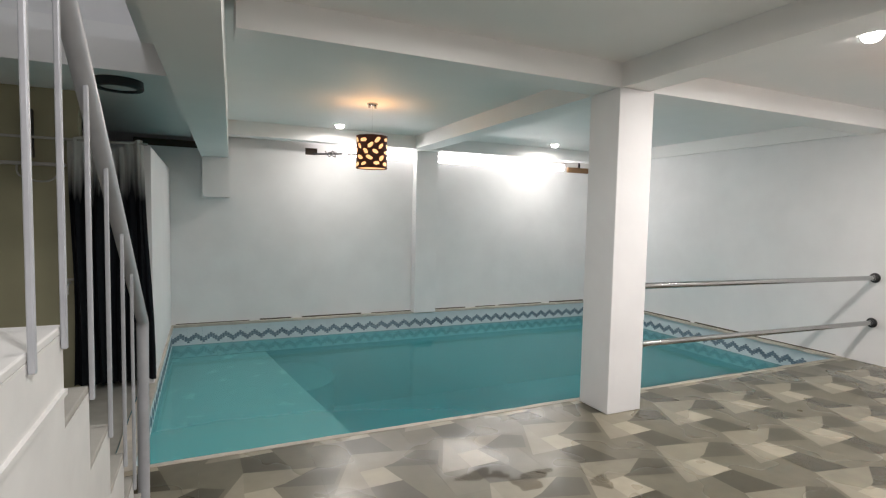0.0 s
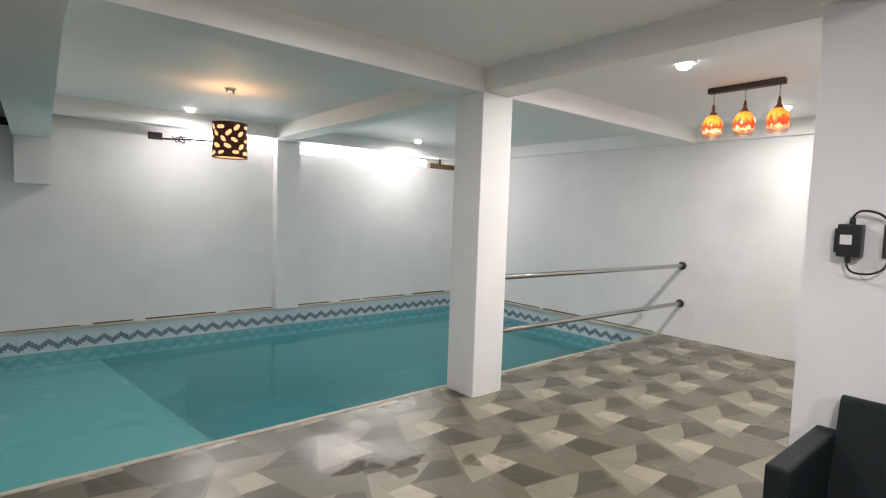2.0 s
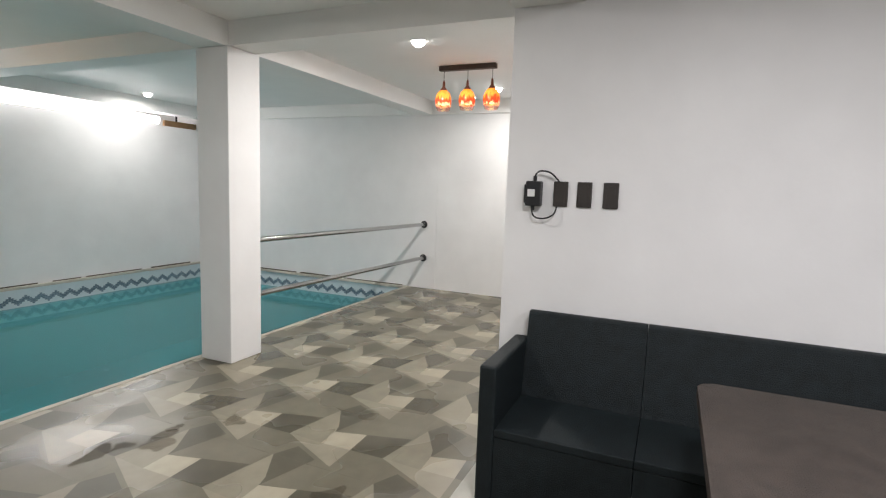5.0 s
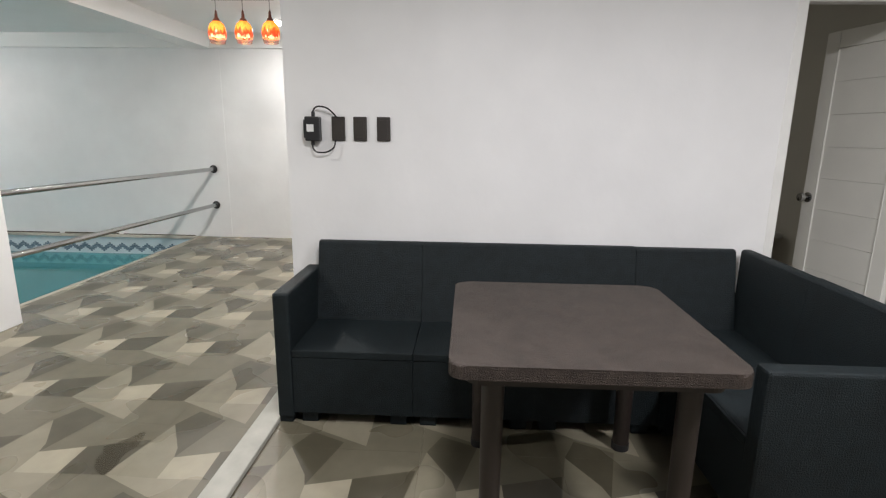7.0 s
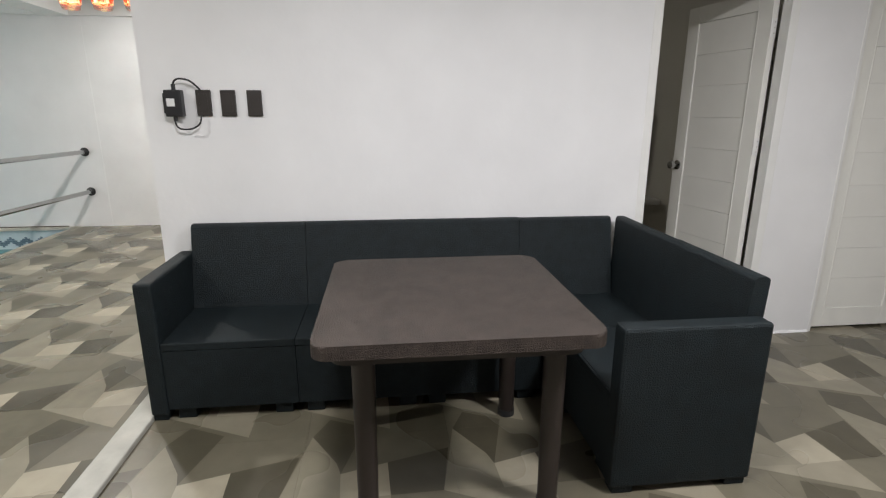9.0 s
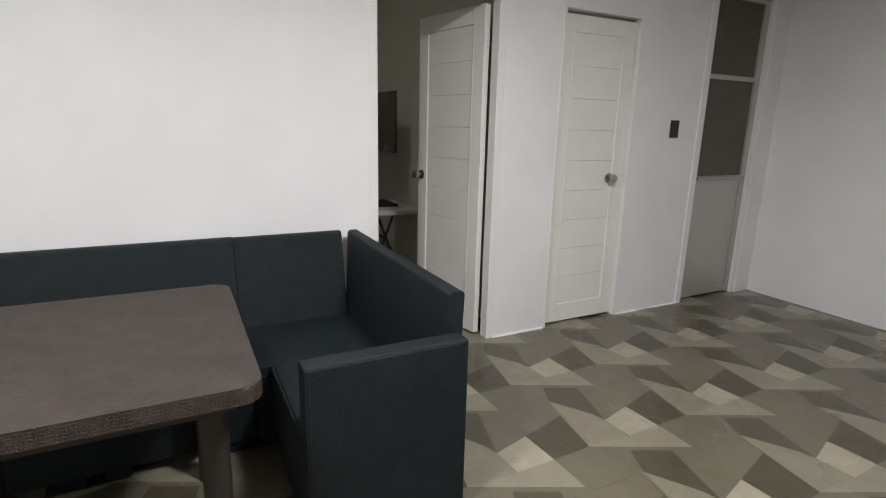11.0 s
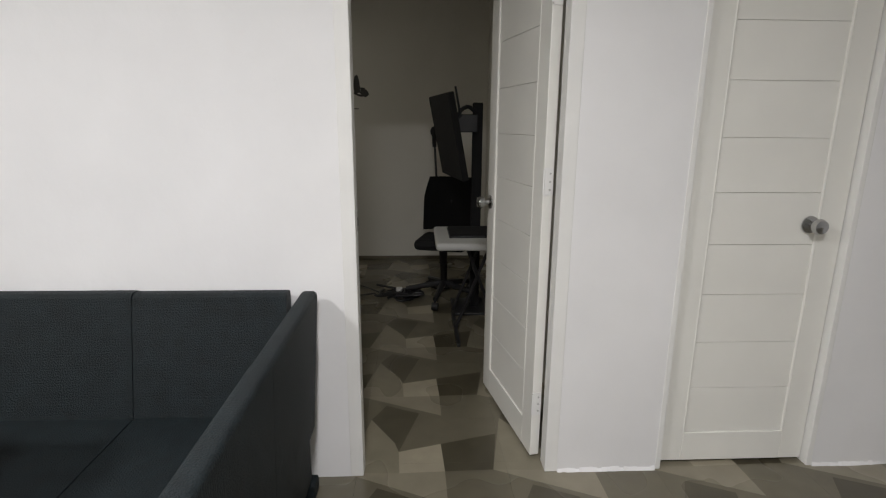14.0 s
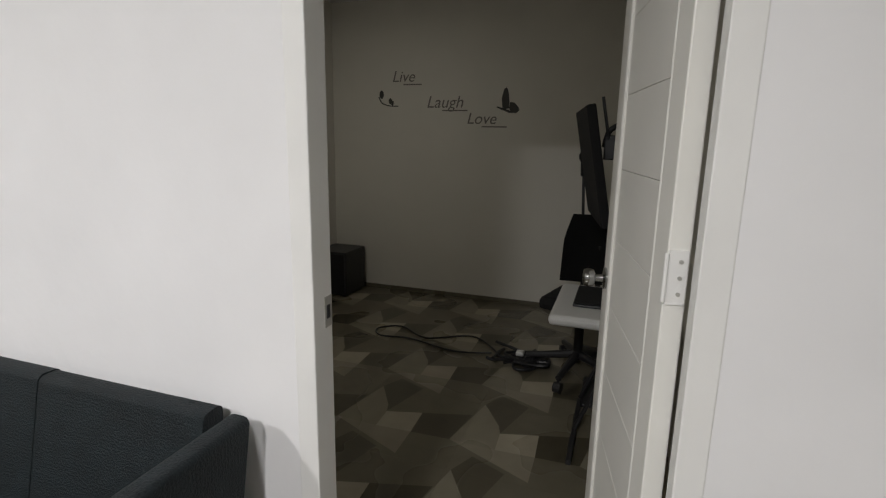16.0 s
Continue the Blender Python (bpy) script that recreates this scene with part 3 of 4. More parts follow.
def lpart(name, bm, material, parent, label="", smooth=False):
    """A part built in its thing's own axes."""
    ob = new(name, mesh_of(name, bm, material, smooth))
    ob.parent = parent
    if label:
        tagged(ob, label)
    return ob


def knob(parent, x, z, t):
    k = lpart("door_knob", lathe([(0.001, 0), (0.032, 0), (0.032, 0.006), (0.012, 0.010), (0.011, 0.030), (0.024, 0.036), (0.029, 0.050), (0.024, 0.064), (0.001, 0.068)], 20), CHROME, parent, "round chrome door knob", True)
    k.matrix_basis = Matrix.Translation((x, t / 2, z)) @ Matrix.Rotation(radians(-90), 4, "X")
    k2 = new("door_knob", k.data)
    k2.parent = parent
    k2.matrix_basis = Matrix.Translation((x, -t / 2, z)) @ Matrix.Rotation(radians(90), 4, "X")
    tagged(k2, "round chrome door knob")


def panel_door(name, m, w, h, knob_x, knob_z, label, hinges=None):
    d = new(name)
    d.matrix_basis = m
    tagged(d, label, "door")
    t, s = 0.04, 0.095
    for a in (0.0, w - s):
        lpart("stile", box(a, a + s, -t / 2, t / 2, 0.015, h, bevel=0.003), CREAM, d)
    lpart("rail", box(s, w - s, -t / 2, t / 2, h - 0.10, h, bevel=0.002), CREAM, d)
    lpart("rail", box(s, w - s, -t / 2, t / 2, 0.015, 0.14, bevel=0.002), CREAM, d)
    n, z0, z1 = 9, 0.14, h - 0.10
    ph = (z1 - z0) / n
    for k in range(n):
        lpart("plank", box(s - 0.004, w - s + 0.004, -t / 2 + 0.007, t / 2 - 0.007, z0 + k * ph + 0.0006, z0 + (k + 1) * ph - 0.0006, bevel=0.0012), CREAM, d)
    lpart("panel_backing", box(s, w - s, -0.006, 0.006, z0, z1), CREAM, d)
    for y in (-1, 1):
        for a in (s, w - s):
            lpart("bead", rod((a, y * (t / 2 - 0.004), z0), (a, y * (t / 2 - 0.004), z1), 0.006, seg=8), CREAM, d)
    knob(d, knob_x, knob_z, t)
    for z in hinges or ():
        hb = rod((-0.004, t / 2 + 0.001, z - 0.045), (-0.004, t / 2 + 0.001, z + 0.045), 0.004, seg=10)
        box_into(hb, -0.004, 0.0, -t / 2 + 0.004, t / 2 - 0.002, z - 0.05, z + 0.05)
        hinge = lpart("hinge", hb, TRIM, d, "painted butt hinge")
        for dz in (-0.03, 0.0, 0.03):
            lpart("screw", rod((-0.0055, -0.004, z + dz), (-0.003, -0.004, z + dz), 0.004, seg=8), ALU, hinge)
    return d


def door_frame(name, y0, y1, top, x0, x1, label, w=0.05, lip=0.002):
    """Frame round an opening in the lounge wall."""
    f = tagged(new(name), label, kind="structure")
    part("jamb", box(x0 - lip, x1 + lip, y1 - w * 0.55, y1 + w * 0.45, 0, top, bevel=0.003), TRIM, f)
    part("jamb", box(x0 - lip, x1 + lip, y0 - w * 0.45, y0 + w * 0.55, 0, top, bevel=0.003), TRIM, f)
    part("head", box(x0 - lip, x1 + lip, y0 - w * 0.45, y1 + w * 0.45, top + 0.001, top + w, bevel=0.003), TRIM, f)
    return f


frame_open = door_frame("door_frame_1", OPEN_Y0, OPEN_Y1, DOOR_TOP, wx0, wx1, "white painted frame of the open doorway")
strike = part("strike_plate", box(wx1 - 0.03, wx1 - 0.002, OPEN_Y1 - 0.0295, OPEN_Y1 - 0.0265, 0.975, 1.045), ALU, frame_open, "small metal strike plate")
part("latch_hole", box(wx1 - 0.024, wx1 - 0.012, OPEN_Y1 - 0.031, OPEN_Y1 - 0.0292, 0.995, 1.025), BLACK, strike)
frame_shut = door_frame("door_frame_2", SHUT_Y0, SHUT_Y1, DOOR_TOP, wx0, wx1, "white painted frame of the closed door", 0.022, 0.002)

OPEN_ANGLE = 10.6
panel_door("door_1", Matrix.Translation((2.780, -2.430, 0)) @ Matrix.Rotation(radians(OPEN_ANGLE), 4, "Z"), 0.645, 2.0, 0.600, 0.99,
           "cream painted plank door standing open into the dark room", (0.25, 1.15, 1.80))
panel_door("door_2", Matrix.Translation((WALL_X + 0.052, SHUT_Y1 - 0.016, 0)) @ Matrix.Rotation(radians(-90), 4, "Z"), SHUT_Y1 - SHUT_Y0 - 0.032, 2.0, 0.474, 1.0,
           "closed cream painted plank door in the white wall")
structure("wall_closet", box(wx1 + 0.02, wx1 + 0.12, -5.1, -2.80, -0.1, CEIL), ROOM, "plain wall behind the closed doors")


def plaster_foot(y0, y1, seed):
    """Rough lip of filler and paint where the wall meets the tiles."""
    rng = random.Random(seed)
    bm = bmesh.new()
    n = int((y1 - y0) / 0.018)
    out = 0.008
    for k in range(n):
        a, b = y0 + (y1 - y0) * k / n, y0 + (y1 - y0) * (k + 1) / n
        out = min(0.010, max(0.002, out + rng.uniform(-0.003, 0.003)))
        h = rng.uniform(0.008, 0.02)
        v = [bm.verts.new(p) for p in ((WALL_X + 0.001, a, 0), (WALL_X - out, a, 0), (WALL_X + 0.001, a, h), (WALL_X + 0.001, b, 0), (WALL_X - out, b, 0), (WALL_X + 0.001, b, h))]
        for q in ((0, 1, 2), (5, 4, 3), (1, 4, 5, 2), (0, 3, 4, 1), (0, 2, 5, 3)):
            bm.faces.new([v[i] for i in q])
    bmesh.ops.recalc_face_normals(bm, faces=bm.faces)
    return bm


for k, (a, b) in enumerate(((SHUT_Y1 + 0.012, OPEN_Y0 - 0.024), (SLID_Y1 + 0.012, SHUT_Y0 - 0.012))):
    structure("baseboard", plaster_foot(a, b, k), WHITE, "rough painted filler at the foot of the wall")


def aluminium_door():
    d = tagged(new("door_3"), "aluminium door with brown tinted glass over a grey panel", "door")
    x0, x1 = WALL_X + 0.03, WALL_X + 0.075
    a, b = SLID_Y1, SLID_Y0
    part("jamb", box(WALL_X - 0.012, WALL_X + 0.10, a - 0.045, a + 0.010, 0, 2.30, bevel=0.003), TRIM, d)
    part("jamb", box(WALL_X + 0.01, WALL_X + 0.10, b - 0.005, b + 0.045, 0, 2.30, bevel=0.003), TRIM, d)
    part("stile", box(x0, x1, a - 0.105, a - 0.048, 0.01, 2.28, bevel=0.003), ALU, d)
    part("stile", box(x0, x1, b + 0.048, b + 0.10, 0.01, 2.28, bevel=0.003), ALU, d)
    for z, h in ((0.955, 0.035), (1.70, 0.035), (2.26, 0.03), (0.02, 0.05)):
        part("rail", box(x0, x1, b + 0.10, a - 0.105, z, z + h, bevel=0.002), ALU, d)
    part("sill", box(x0 - 0.02, x0, b + 0.09, a - 0.09, 0.962, 0.985, bevel=0.003), CHROME, d)
    for z0, z1 in ((0.99, 1.70), (1.735, 2.26)):
        part("pane", box(x0 + 0.018, x0 + 0.026, b + 0.10, a - 0.105, z0, z1), DARK_GLASS, d, "brown tinted glass pane")
    part("lower_panel", box(x0 + 0.010, x0 + 0.03, b + 0.10, a - 0.105, 0.07, 0.955), ALU, d, "grey lower panel")


aluminium_door()

# ---- stairs ----
STEPS = [(2.88, 2.62, 0.125), (2.62, 2.36, 0.33), (2.36, 2.075, 0.54), (2.075, 1.78, 0.757), (1.78, 1.527, 0.968), (1.527, 0.98, 1.178)]


def stairs():
    s = tagged(new("stairs"), "white painted concrete stairs with cement treads", "stairs")
    for ya, yb, z in STEPS:
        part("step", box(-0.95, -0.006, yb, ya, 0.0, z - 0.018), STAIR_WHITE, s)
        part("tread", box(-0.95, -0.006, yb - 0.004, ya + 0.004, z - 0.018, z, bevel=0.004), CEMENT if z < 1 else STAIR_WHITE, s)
    skirt = bmesh.new()
    box_into(skirt, -0.006, 0.002, 0.98, 1.52, 1.03, 1.042)
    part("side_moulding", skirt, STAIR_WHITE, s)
    return s


stairs()


def stair_rail():
    r = thing("stair_railing", (0.02, 3.056, 0), "grey painted steel stair railing with thin balusters", "railing")
    part("newel", rod((-0.012, 3.056, 0.0), (-0.007, 3.056, 0.88), 0.026, seg=20), RAIL_GREY, r, "", True)
    part("handrail", tube(smooth_curve([(-0.007, 3.056, 0.84), (-0.005, 3.03, 0.90), (-0.005, 2.9, 0.985), (-0.004, 2.0, 1.605), (-0.004, 1.2, 2.155), (-0.004, 0.98, 2.31)], 6), 0.025, 14), RAIL_GREY, r, "", True)
    for y, z in ((1.286, 1.14), (1.508, 1.13), (1.783, 0.93), (2.053, 0.72), (2.353, 0.49), (2.60, 0.28)):
        top = 0.985 + (2.9 - y) * 0.689
        part("baluster", box(-0.005, 0.007, y - 0.007, y + 0.007, z, top, bevel=0.003), RAIL_GREY, r)


stair_rail()

# ---- wash area behind the stairs ----
structure("wall_wash", box(WEST_X, -0.62, 5.12, 5.24, -0.1, 2.33), OLIVE, "olive cream painted wall of the wash area")
structure("partition", box(-0.21, POOL_X0 - 0.002, 5.02, BACK_Y, -0.02, 1.93, bevel=0.004), WHITE, "white painted partition beside the pool")
structure("floor_wash", box(WEST_X, POOL_X0 - 0.10, 3.415, BACK_Y, -0.12, -0.004), CEMENT, "grey cement floor of the wash area")


def curtain():
    c = thing("shower_curtain", (-0.38, 4.98, 0), "shower curtain dyed from white to blue-black", "curtain")
    bm = bmesh.new()
    nx, nz = 90, 14
    grid = []
    for i in range(nx + 1):
        u = i / nx
        col_v = []
        for j in range(nz + 1):
            v = j / nz
            z = 0.05 + v * (1.88 + 0.04 * math.sin(u * 9))
            amp = 0.022 + 0.010 * math.sin(u * 23 + 1)
            x = -0.66 + u * 0.55 + 0.012 * math.sin(v * 5 + u * 7) - (0.05 * v if u > 0.9 else 0.0)
            y = 4.98 + amp * math.sin(u * 2 * math.pi * 8 + 0.6 * math.sin(v * 3)) * (1.1 - 0.4 * v)
            col_v.append(bm.verts.new((x, y, z)))
        grid.append(col_v)
    for i in range(nx):
        for j in range(nz):
            bm.faces.new((grid[i][j], grid[i + 1][j], grid[i + 1][j + 1], grid[i][j + 1]))
    bmesh.ops.solidify(bm, geom=bm.faces[:], thickness=0.002)
    part("cloth", bm, CURTAIN, c, "", True)
    part("curtain_rod", rod((-1.6, 4.98, 1.94), (-0.14, 4.98, 1.94), 0.010, seg=10), ALU, c, "thin metal curtain rod")


curtain()


def ring_lamp():
    c = thing("ceiling_lamp", (-0.28, 4.57, 2.33), "unlit round ceiling lamp with a dark ring", "ceiling lamp")
    part("ring", lathe([(0.115, 0), (0.155, 0), (0.158, -0.05), (0.15, -0.06), (0.12, -0.06), (0.115, 0)], 36, (-0.28, 4.57, 2.33)), BLACK, c, "dark ring", True)
    part("diffuser", lathe([(0.0, -0.055), (0.06, -0.054), (0.12, -0.045), (0.118, -0.02)], 32, (-0.28, 4.57, 2.33)), WHITE_PLASTIC, c, "white diffuser", True)


ring_lamp()


def wash_fittings():
    b = thing("wall_heater", (-0.93, 5.10, 1.95), "narrow black box fixed to the olive wall", "wall box")
    part("body", box(-0.96, -0.90, 5.05, 5.12, 1.80, 2.16, bevel=0.008), BLACK, b)
    p = thing("shower_pipe", (-0.95, 5.08, 1.78), "thin bent water pipe on a bracket", "pipe")
    part("bracket", box(-1.15, -0.70, 5.05, 5.11, 1.74, 1.765, bevel=0.004), ALU, p)
    part("pipe", tube(smooth_curve([(-1.0, 5.07, 1.74), (-0.98, 5.05, 1.66), (-0.85, 5.05, 1.62), (-0.76, 5.06, 1.66), (-0.72, 5.08, 1.80), (-0.72, 5.09, 1.95)], 6), 0.007), ALU, p, "", True)
    t = thing("tap", (-0.70, 5.08, 0.82), "small metal tap on the wall", "tap")
    part("spout", tube(smooth_curve([(-0.70, 5.12, 0.84), (-0.70, 5.06, 0.84), (-0.70, 5.03, 0.80), (-0.70, 5.03, 0.76)], 5), 0.010), ALU, t, "", True)
    part("handle", box(-0.745, -0.655, 5.05, 5.065, 0.865, 0.88, bevel=0.003), ALU, t)
    part("stem", rod((-0.70, 5.058, 0.84), (-0.70, 5.058, 0.87), 0.006, seg=8), ALU, t)


wash_fittings()

# ---- slot over the pool wall ----
structure("sill_slot", box(WEST_X, EAST_X, BACK_Y + 0.02, BACK_Y + 0.5, 2.19, 2.198), CEMENT)
for a, b in ((3.40, 5.78), (2.02, 3.04)):
    tb = thing("tube_lamp", ((a + b) / 2, 7.47, 2.2), "lit white tube lamp in the slot over the wall", "tube lamp", "slot lamps")
    part("tube", rod((a, 7.48, 2.280), (b, 7.48, 2.280), 0.058, seg=16), SLOT_LIT, tb, "glowing tube")
    part("batten", box(a, b, 7.44, 7.50, 2.198, 2.222, bevel=0.003), WHITE_PLASTIC, tb)
for a, b, z in ((1.50, 1.66, 2.215), (5.86, 6.45, 2.205), (-0.5, 0.22, 2.20)):
    structure("slot_board", box(a, b, 7.43, 7.47, z, z + 0.085), WOOD if a > 3 else DARK_WOOD, "bare wooden board in the slot")


def slot_wire():
    w = thing("cable", (1.7, 7.40, 2.2), "knotted black cable in the slot", "cable")
    part("lead", tube(smooth_curve([(1.60, 7.42, 2.225), (1.8, 7.40, 2.235), (2.0, 7.40, 2.25), (2.3, 7.41, 2.262)], 8), 0.012), BLACK, w, "", True)
    part("knot", tube(smooth_curve([(1.76, 7.40, 2.27), (1.82, 7.39, 2.20), (1.86, 7.40, 2.28), (1.90, 7.39, 2.20), (1.80, 7.40, 2.25), (1.92, 7.39, 2.27)], 8), 0.006), BLACK, w, "", True)


slot_wire()

# ---- lamps ----


def downlight(at):
    d = thing("downlight", at, "lit round recessed ceiling downlight", "downlight", "ceiling downlights")
    part("trim_ring", lathe([(0.052, -0.002), (0.056, -0.010), (0.075, -0.008), (0.078, 0.0)], 28, at), WHITE_PLASTIC, d, "", True)
    part("lens", lathe([(0.0005, -0.052), (0.022, -0.050), (0.038, -0.042), (0.050, -0.028), (0.055, -0.008)], 28, at), LIT, d, "glowing lens", True)


for at in (*DOWNLIGHTS, ROOM_LAMP):
    downlight(at)


def lounge_fitting(at):
    d = thing("ceiling_lamp", at, "lit round white surface ceiling lamp, assumed and out of view", "ceiling lamp", "lounge ceiling lamps")
    part("base", lathe([(0.001, 0), (0.15, 0), (0.155, -0.02), (0.15, -0.045), (0.001, -0.045)], 32, at), WHITE_PLASTIC, d, "", True)
    part("diffuser", lathe([(0.148, -0.046), (0.14, -0.060), (0.001, -0.066)], 32, at), LIT, d, "glowing diffuser", True)


# Assumed fittings; the second belongs to the added lamp.
for at in LOUNGE_LAMPS:
    lounge_fitting(at)


def lantern():
    x, y = 1.80, 5.33
    z0, z1, r = 1.89, 2.20, 0.153
    c = thing("pendant_lantern", (x, y, CEIL), "brown drum lantern with glowing leaf-shaped cut-outs", "pendant lamp")
    part("canopy", lathe([(0.001, 0), (0.055, 0), (0.055, -0.012), (0.03, -0.022), (0.001, -0.024)], 24, (x, y, CEIL)), CHROME, c, "polished ceiling rose", True)
    for dx in (-0.032, 0.032):
        part("canopy_screw", rod((x + dx, y, CEIL - 0.045), (x + dx, y, CEIL - 0.012), 0.011, seg=10), CHROME, c, "knurled nut", True)
    part("cord", rod((x, y, z1 - 0.02), (x, y, CEIL - 0.02), 0.0012, seg=6), ALU, c)
    rng = random.Random(4)
    leaves = []
    for row in range(5):
        for k in range(8):
            leaves.append(((k + 0.5 * (row % 2)) * 2 * math.pi / 8 + rng.uniform(-0.1, 0.1), z0 + 0.038 + row * 0.058 + rng.uniform(-0.008, 0.008), rng.choice((-0.9, -0.4, 0.3, 0.8, 0.05)), rng.uniform(0.029, 0.037)))
    bm = bmesh.new()
    nu, nv = 180, 56
    grid = [[bm.verts.new((x + r * math.cos(2 * math.pi * i / nu), y + r * math.sin(2 * math.pi * i / nu), z0 + (z1 - z0) * j / nv)) for j in range(nv + 1)] for i in range(nu)]
    for i in range(nu):
        for j in range(nv):
            f = bm.faces.new((grid[i][j], grid[(i + 1) % nu][j], grid[(i + 1) % nu][j + 1], grid[i][j + 1]))
            a, z = 2 * math.pi * (i + 0.5) / nu, z0 + (z1 - z0) * (j + 0.5) / nv
            for la, lz, tilt, size in leaves:
                du = ((a - la + math.pi) % (2 * math.pi) - math.pi) * r
                dv = z - lz
                p, q = du * math.cos(tilt) + dv * math.sin(tilt), -du * math.sin(tilt) + dv * math.cos(tilt)
                if (p / size) ** 2 + (q / (size * 0.52)) ** 2 < 1:
                    f.material_index = 1
                    break
    part("shade", bm, [SHADE_BROWN, WARM], c, "dark brown shade with glowing cut-outs")
    for z in (z0, z1):
        part("rim", lathe([(r - 0.004, -0.006), (r + 0.003, -0.006), (r + 0.003, 0.006), (r - 0.004, 0.006), (r - 0.004, -0.006)], 48, (x, y, z)), SHADE_BROWN, c)
    part("bottom_diffuser", lathe([(0.0005, 0), (0.08, 0), (r - 0.004, 0.0)], 40, (x, y, z0 + 0.004)), WARM, c, "pale glowing underside")
    part("spider", boxes((x - r, x + r, y - 0.003, y + 0.003, z1 - 0.012, z1 - 0.006), (x - 0.003, x + 0.003, y - r, y + r, z1 - 0.0125, z1 - 0.0065)), BLACK, c)


lantern()


def pendant_bar():
    x, ys = 4.66, (2.16, 1.92, 1.68)
    c = thing("pendant_light", (x, 1.92, CEIL), "dark bar with three amber glass pendant shades", "pendant lamp")
    part("bar", box(x - 0.03, x + 0.03, 1.645, 2.205, CEIL - 0.045, CEIL, bevel=0.006), DARK_WOOD, c, "dark brown mounting bar")
    for y in ys:
        part("stem", rod((x, y, 2.37), (x, y, CEIL - 0.045), 0.004, seg=8), CHROME, c)
        part("cap", lathe([(0.004, 2.40), (0.010, 2.385), (0.014, 2.34), (0.032, 2.315), (0.036, 2.305)], 20, (x, y, 0)), SHADE_BROWN, c, "dark lamp cap", True)
        shade = part("shade", lathe([(0.036, 2.306), (0.058, 2.285), (0.074, 2.245), (0.078, 2.205), (0.072, 2.165)], 28, (x, y, 0)), AMBER, c, "lit amber glass shade", True)
        part("shade_rim", lathe([(0.072, 2.165), (0.066, 2.14), (0.060, 2.122)], 28, (x, y, 0)), GLASS, shade, "clear glass rim", True)
        part("bulb", lathe([(0.0005, 2.165), (0.025, 2.175), (0.034, 2.205), (0.026, 2.245), (0.012, 2.28)], 16, (x, y, 0)), BULB, shade, "warm bulb", True)


pendant_bar()

# ---- rails at the pool ----


def pool_rail(z0, z1):
    r = thing("pool_rail", (EAST_X - 0.04, 3.19, z1), "polished steel rail from column to wall by the pool", "rail", "pool rails")
    part("pipe", rod((CX1, 3.21, z0), (EAST_X - 0.03, 3.19, z1), 0.024, seg=18), CHROME, r, "", True)
    f = part("flange", lathe([(0.026, -0.035), (0.034, -0.03), (0.036, -0.01), (0.050, -0.006), (0.050, 0)], 22), BLACK, r, "dark wall flange", True)
    f.matrix_parent_inverse = Matrix.Identity(4)
    f.matrix_basis = Matrix.Translation((0.008, 0, 0)) @ Matrix.Rotation(radians(90), 4, "Y")


pool_rail(0.918, 0.888)
pool_rail(0.463, 0.427)

# ---- lounge ----
structure("floor_strip", box(0.2, WALL_X, 0.795, 0.905, -0.01, 0.022, bevel=0.006), FLOOR_STRIP, "worn white painted floor strip")


def round_top(bm):
    """Rounds the long edges along the top of a backrest."""
    bmesh.ops.recalc_face_normals(bm, faces=bm.faces)
    top = [e for e in bm.edges if min(v.co.z for v in e.verts) > 0.7 and e.calc_length() > 0.2]
    bmesh.ops.bevel(bm, geom=top, offset=0.017, segments=4, affect="EDGES", profile=0.5)


def sofa_unit(m, w, label, arm=None, depth=0.57, heel=0.16):
    """One module: x along the width, y to the front."""
    s = new("sofa_unit")
    s.matrix_basis = m
    tagged(s, label, "sofa", "corner sofa modules")
    g = 0.0002
    x0, x1 = g, w - g
    lpart("base", box(x0, x1, 0.05, depth + 0.007, 0.055, 0.336, bevel=0.002), WOVEN, s)
    lpart("seat", box(x0, x1, 0.08, depth - 0.004, 0.337, 0.372, bevel=0.0025), WOVEN, s)
    lpart("front_band", box(x0, x1, depth - 0.003, depth + 0.009, 0.338, 0.373, bevel=0.004), WOVEN, s)

    def back_slab(a, b):
        bm = bmesh.new()
        rows = [(0.02, heel, 0.30), (0.0, 0.058, 0.788)]
        v = []
        for y0, y1, z in rows:
            v.append([bm.verts.new(p) for p in ((a, y0, z), (b, y0, z), (b, y1, z), (a, y1, z))])
        for k in range(4):
            bm.faces.new((v[0][k], v[0][(k + 1) % 4], v[1][(k + 1) % 4], v[1][k]))
        bm.faces.new(v[0][::-1])
        bm.faces.new(v[1])
        round_top(bm)
        lpart("backrest", bm, WOVEN, s, "", True)

    back_slab(x0, x1)
    lpart("back_base", box(x0, x1, 0.0, 0.05, 0.04, 0.31, bevel=0.006), WOVEN, s)
    for fx in (0.03, w - 0.11):
        for fy in (0.03, depth - 0.09):
            lpart("foot", box(fx, fx + 0.08, fy, fy + 0.08, 0.0, 0.056, bevel=0.006), WOVEN, s)
    if arm is not None:
        a0, a1 = (w, w + 0.078) if arm == "high" else (-0.078, 0.0)
        lpart("armrest", box(a0, a1, 0.02, depth + 0.012, 0.028, 0.648, bevel=0.012), WOVEN, s, "broad flat armrest")
        for fy in (0.03, depth - 0.08):
            lpart("foot", box(a0 + 0.01, a1 - 0.005, fy, fy + 0.08, 0.0, 0.03, bevel=0.004), WOVEN, s)
    return s


